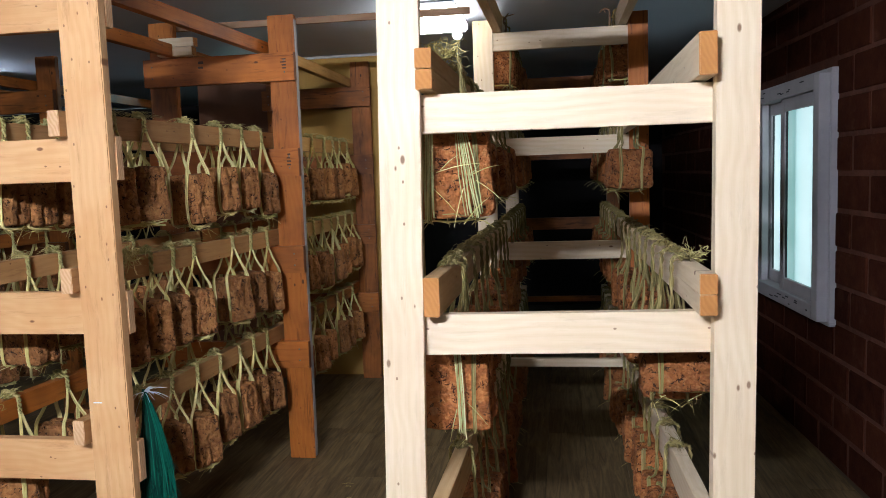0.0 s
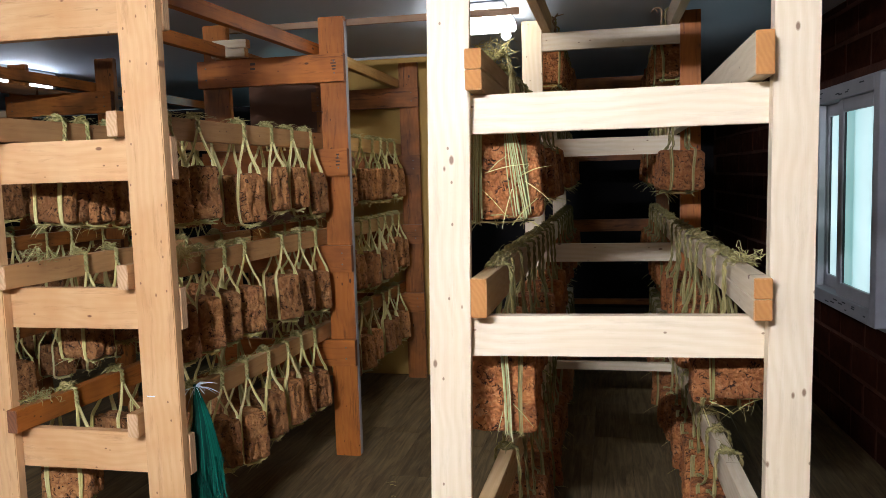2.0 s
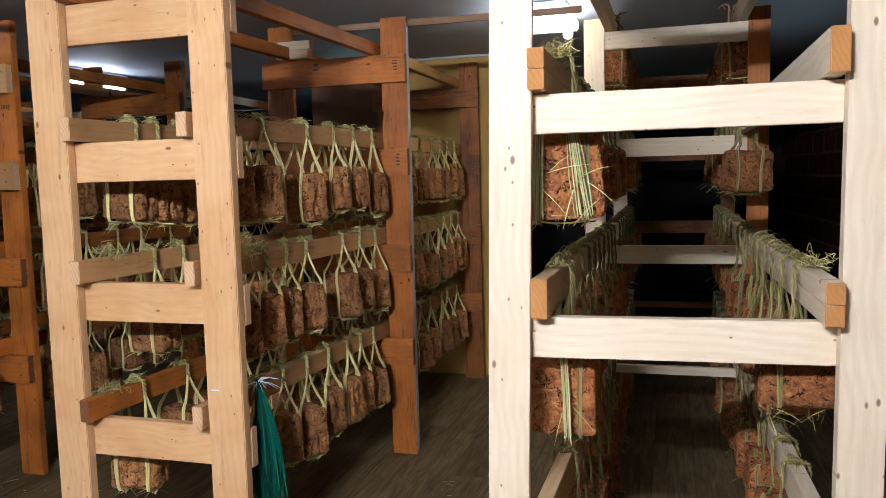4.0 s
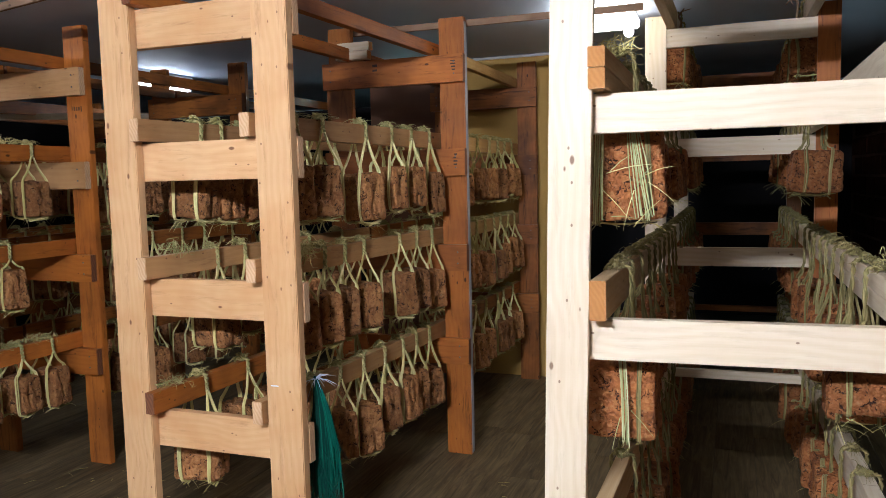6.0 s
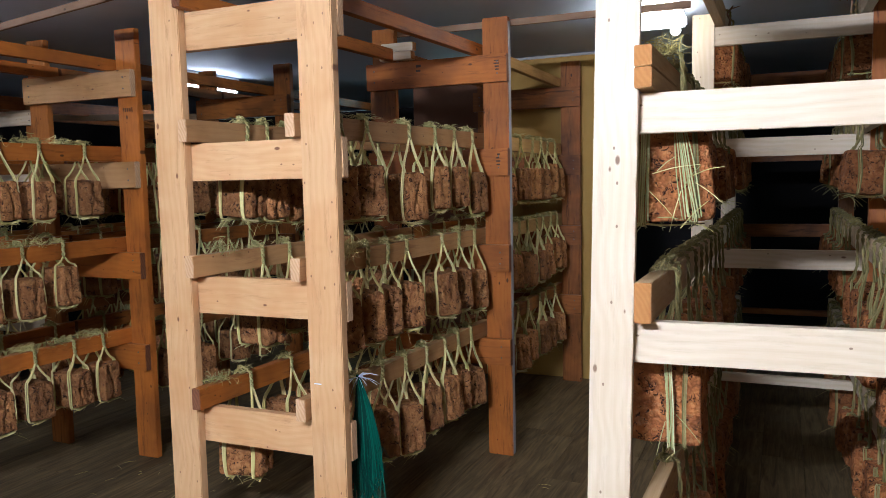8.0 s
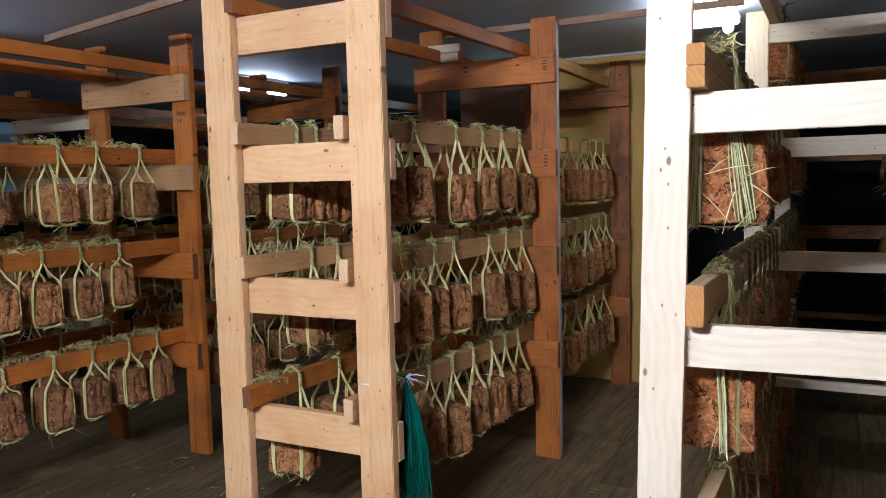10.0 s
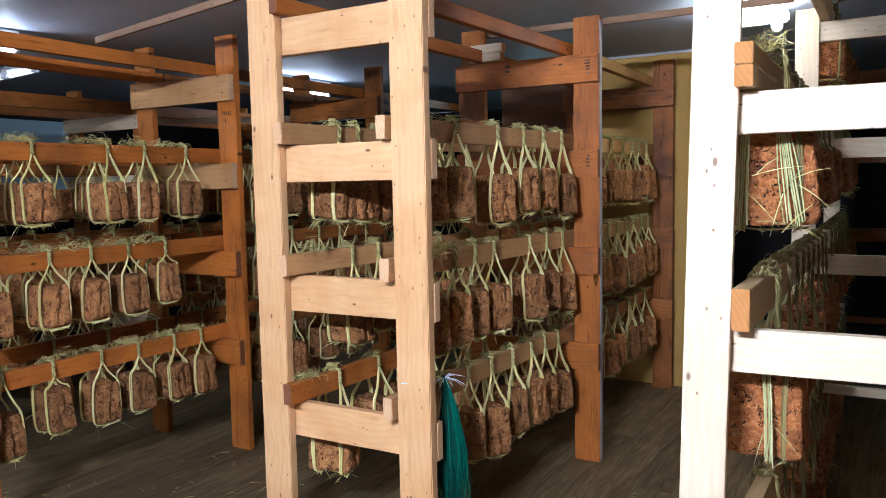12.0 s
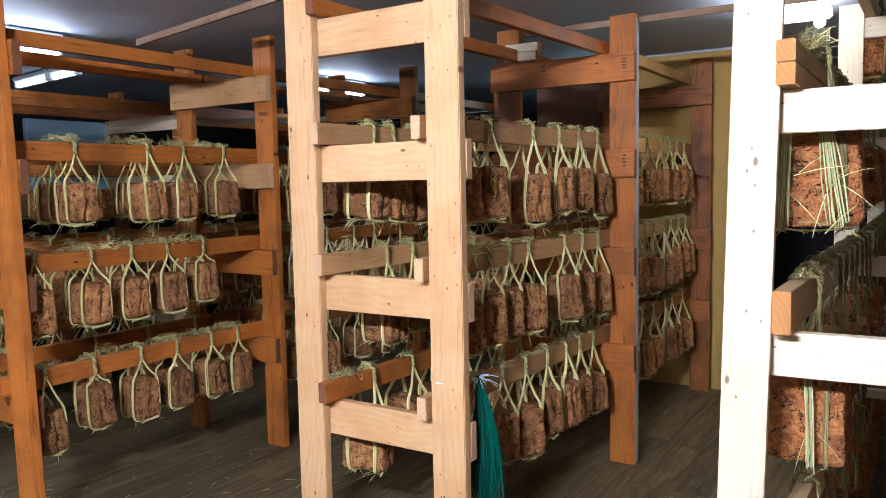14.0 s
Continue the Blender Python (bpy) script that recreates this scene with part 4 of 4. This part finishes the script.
def strands(y, top, bottom, n, seed, label, stray=2):
    """A tight hank of long straws down a block's face; top and bottom are (x from, x to, z)."""
    r = random.Random(seed)
    x0, x1, z0 = top
    x2, x3, z1 = bottom
    th = thing("straw_hank", label, "straw", m=Matrix.Translation(((x0 + x1) / 2, y, z0)))
    c = Vector(((x0 + x1) / 2, 0, z0))
    bm = bmesh.new()
    for k in range(n):
        u = (k + 0.5) / n + r.gauss(0, 0.06)
        u2 = u + r.gauss(0, 0.09)
        p = Vector((x0 + (x1 - x0) * u, r.uniform(-0.008, 0.002), z0 + r.uniform(0, 0.02)))
        q = Vector((x2 + (x3 - x2) * u2, r.uniform(-0.012, -0.002), z1 - r.uniform(-0.004, 0.018)))
        m = (p + q) / 2 + Vector((r.gauss(0, 0.003), -0.004, 0))
        e = q + Vector((r.gauss(0, 0.006), 0.03, -0.012))
        tubes(bm, [v - c for v in smooth_path([p, m, q, e], 9)], r.uniform(0.0013, 0.0024), 5, 0.6, 0.0, 0.8)
    for k in range(stray):
        p = Vector((r.uniform(-0.01, 0.03), -0.014, (z1 - z0) * r.uniform(0.45, 1.0)))
        a = r.gauss(0.5, 0.9)
        d = Vector((math.cos(a), -0.1, -math.sin(a))) * r.uniform(0.06, 0.11)
        tubes(bm, [p, p + d * 0.5 + Vector((0, -0.003, 0.004)), p + d], r.uniform(0.0011, 0.0018), 3, 0.7)
    tagged(part("straw", bm, FRESH, th), kind="stuff")


strands(2.166, (-0.294, -0.266, 1.625), (-0.267, -0.224, 1.40), 9, 6, "tight hank of greenish straws hanging over a block's face", 2)
strands(2.166, (-0.376, -0.352, 1.625), (-0.385, -0.356, 1.385), 7, 9, "tight hank of greenish straws hanging over a block's edge", 2)
strands(2.17, (-0.319, -0.297, 0.985), (-0.31, -0.283, 0.755), 6, 7, "thin hank of pale straws hanging over a block's face", 3)


def stray_straw(a, c):
    th = thing("loose_straw", "single pale straw stuck across a soybean block", "straw", m=Matrix.Translation(a))
    d = Vector(c) - Vector(a)
    bm = bmesh.new()
    tubes(bm, smooth_path([(0, 0, 0), d * 0.5 + Vector((0, -0.004, 0.005)), d], 6), 0.0014, 4, 0.7)
    part("stalk", bm, STRAW, th)


stray_straw((-0.349, 2.16, 1.504), (-0.224, 2.155, 1.526))
stray_straw((-0.243, 2.158, 1.497), (-0.162, 2.15, 1.519))
stray_straw((-0.236, 2.158, 1.478), (-0.157, 2.15, 1.413))
stray_straw((-0.358, 2.158, 1.458), (-0.281, 2.15, 1.372))
stray_straw((-0.273, 2.158, 1.457), (-0.302, 2.15, 1.346))
stray_straw((-0.274, 2.156, 1.356), (-0.202, 2.15, 1.43))
tuft("straw_tuft", "loose straw wisps hanging below a block", (0.44, 2.33, 0.93), 26, 0.03, 0.10, ROPE, 8, -0.3, 1.0, 0.55)
for k, (y, z) in enumerate(((2.0, 1.72), (2.28, 1.72), (2.4, 1.72), (2.6, 1.72), (2.8, 1.72), (2.02, 1.231), (2.2, 1.231), (2.45, 1.231), (2.6, 1.231), (2.2, 0.728), (2.5, 0.728), (2.7, 0.728), (2.9, 0.728))):
    tuft("straw_tuft", "wisp of dry straw lying on the amber rail", (-3.33, y, z), 44, 0.06, 0.06, ROPE if k % 2 else STRAW, 20 + k, 0.2, 0.2, 0.6)


def twig(at, pts, label):
    th = thing("twig", label, "twig", m=Matrix.Translation(at))
    bm = bmesh.new()
    tubes(bm, smooth_path(pts, 12), 0.006, 5)
    part("stem", bm, GREYW, th, smooth=True)
    bm = bmesh.new()
    tubes(bm, smooth_path([pts[-2], (pts[-1][0] + 0.035, pts[-1][1], pts[-1][2] - 0.005)], 5), 0.003, 4)
    part("side_shoot", bm, GREYW, th, smooth=True)


twig((-0.29, 4.34, 2.262), [(0, 0, 0), (0.006, 0, 0.03), (-0.008, 0, 0.06), (0.01, 0, 0.085), (0.02, 0, 0.10)], "dark dry twig standing on the pale rack")
twig((0.27, 4.34, 2.262), [(0, 0, 0), (0.004, 0, 0.05), (0, 0, 0.085), (-0.03, 0, 0.09), (-0.05, 0, 0.07)], "bent dry straw stalk hooked on the pale rack")


def litter():
    r = random.Random(14)
    bm = bmesh.new()
    spots = [(-3.6, 1.95, 40), (-2.9, 2.5, 14), (-2.6, 3.0, 14), (-3.0, 3.0, 12), (-1.0, 3.4, 8), (-2.2, 1.9, 6)]
    for x, y, n in spots:
        for k in range(n):
            p = Vector((x + r.gauss(0, 0.16), y + r.gauss(0, 0.16), 0.004))
            a = r.uniform(0, 6.28)
            d = Vector((math.cos(a), math.sin(a), 0)) * r.uniform(0.008, 0.07)
            tubes(bm, [p, p + d * 0.5 + Vector((0, 0, 0.003)), p + d], r.uniform(0.001, 0.002), 3, 0.7)
    ob = link("straw_litter", bm, STRAW)
    tagged(ob, "bits of dry straw scattered on the floor", "straw", kind="stuff")


litter()

# ---------------------------------------------------------------- floor planks and bricks
def planks():
    fl = bpy.data.objects["floor"]
    base = fl.matrix_basis.inverted()
    pw, pl = 0.2, 1.4
    bm = box_bm(pw - 0.0018, pl - 0.0018, 0.006, 0.0006)
    me = bpy.data.meshes.new("plank")
    bm.to_mesh(me)
    bm.free()
    me.materials.append(PLANK)
    r = random.Random(2)
    x = -6.0
    while x < 1.4:
        y = -2.25 - r.uniform(0, 0.9 * pl)
        while y < 7.0:
            ob = new("plank", me)
            ob.parent = fl
            ob.matrix_basis = base @ Matrix.Translation((x, y + pl / 2, -0.003))
            y += pl
        x += pw


def bricks():
    gap = 0.02
    sizes = {}
    r = random.Random(4)

    def piece(y0, y1, z0, z1):
        key = (round(y1 - y0, 3), round(z1 - z0, 3))
        if key not in sizes:
            bm = box_bm(0.05, key[0], key[1], 0.006)
            me = bpy.data.meshes.new("brick")
            bm.to_mesh(me)
            bm.free()
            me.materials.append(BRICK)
            sizes[key] = me
        ob = new("brick", sizes[key])
        ob.parent = EAST
        ob.matrix_basis = Matrix.Translation((WX + 0.024 + r.uniform(-0.003, 0.003), (y0 + y1) / 2, (z0 + z1) / 2))

    row, z = 0, 0.0
    while z < ZC - 0.02:
        z1 = min(z + ROWH - gap, ZC - 0.004)
        y = 1.2 - (BL / 2 if row % 2 else 0)
        while y < 8.3:
            a, c = y, y + BL - gap
            inside = z1 > WZ0 and z < WZ1
            if inside and c > WY0 and a < WY1:
                if a < WY0 - 0.03:
                    piece(a, WY0 - 0.003, z, z1)
                if c > WY1 + 0.03:
                    piece(WY1 + 0.003, c, z, z1)
            else:
                piece(a, c, z, z1)
            y += BL
        z += ROWH
        row += 1


planks()
bricks()
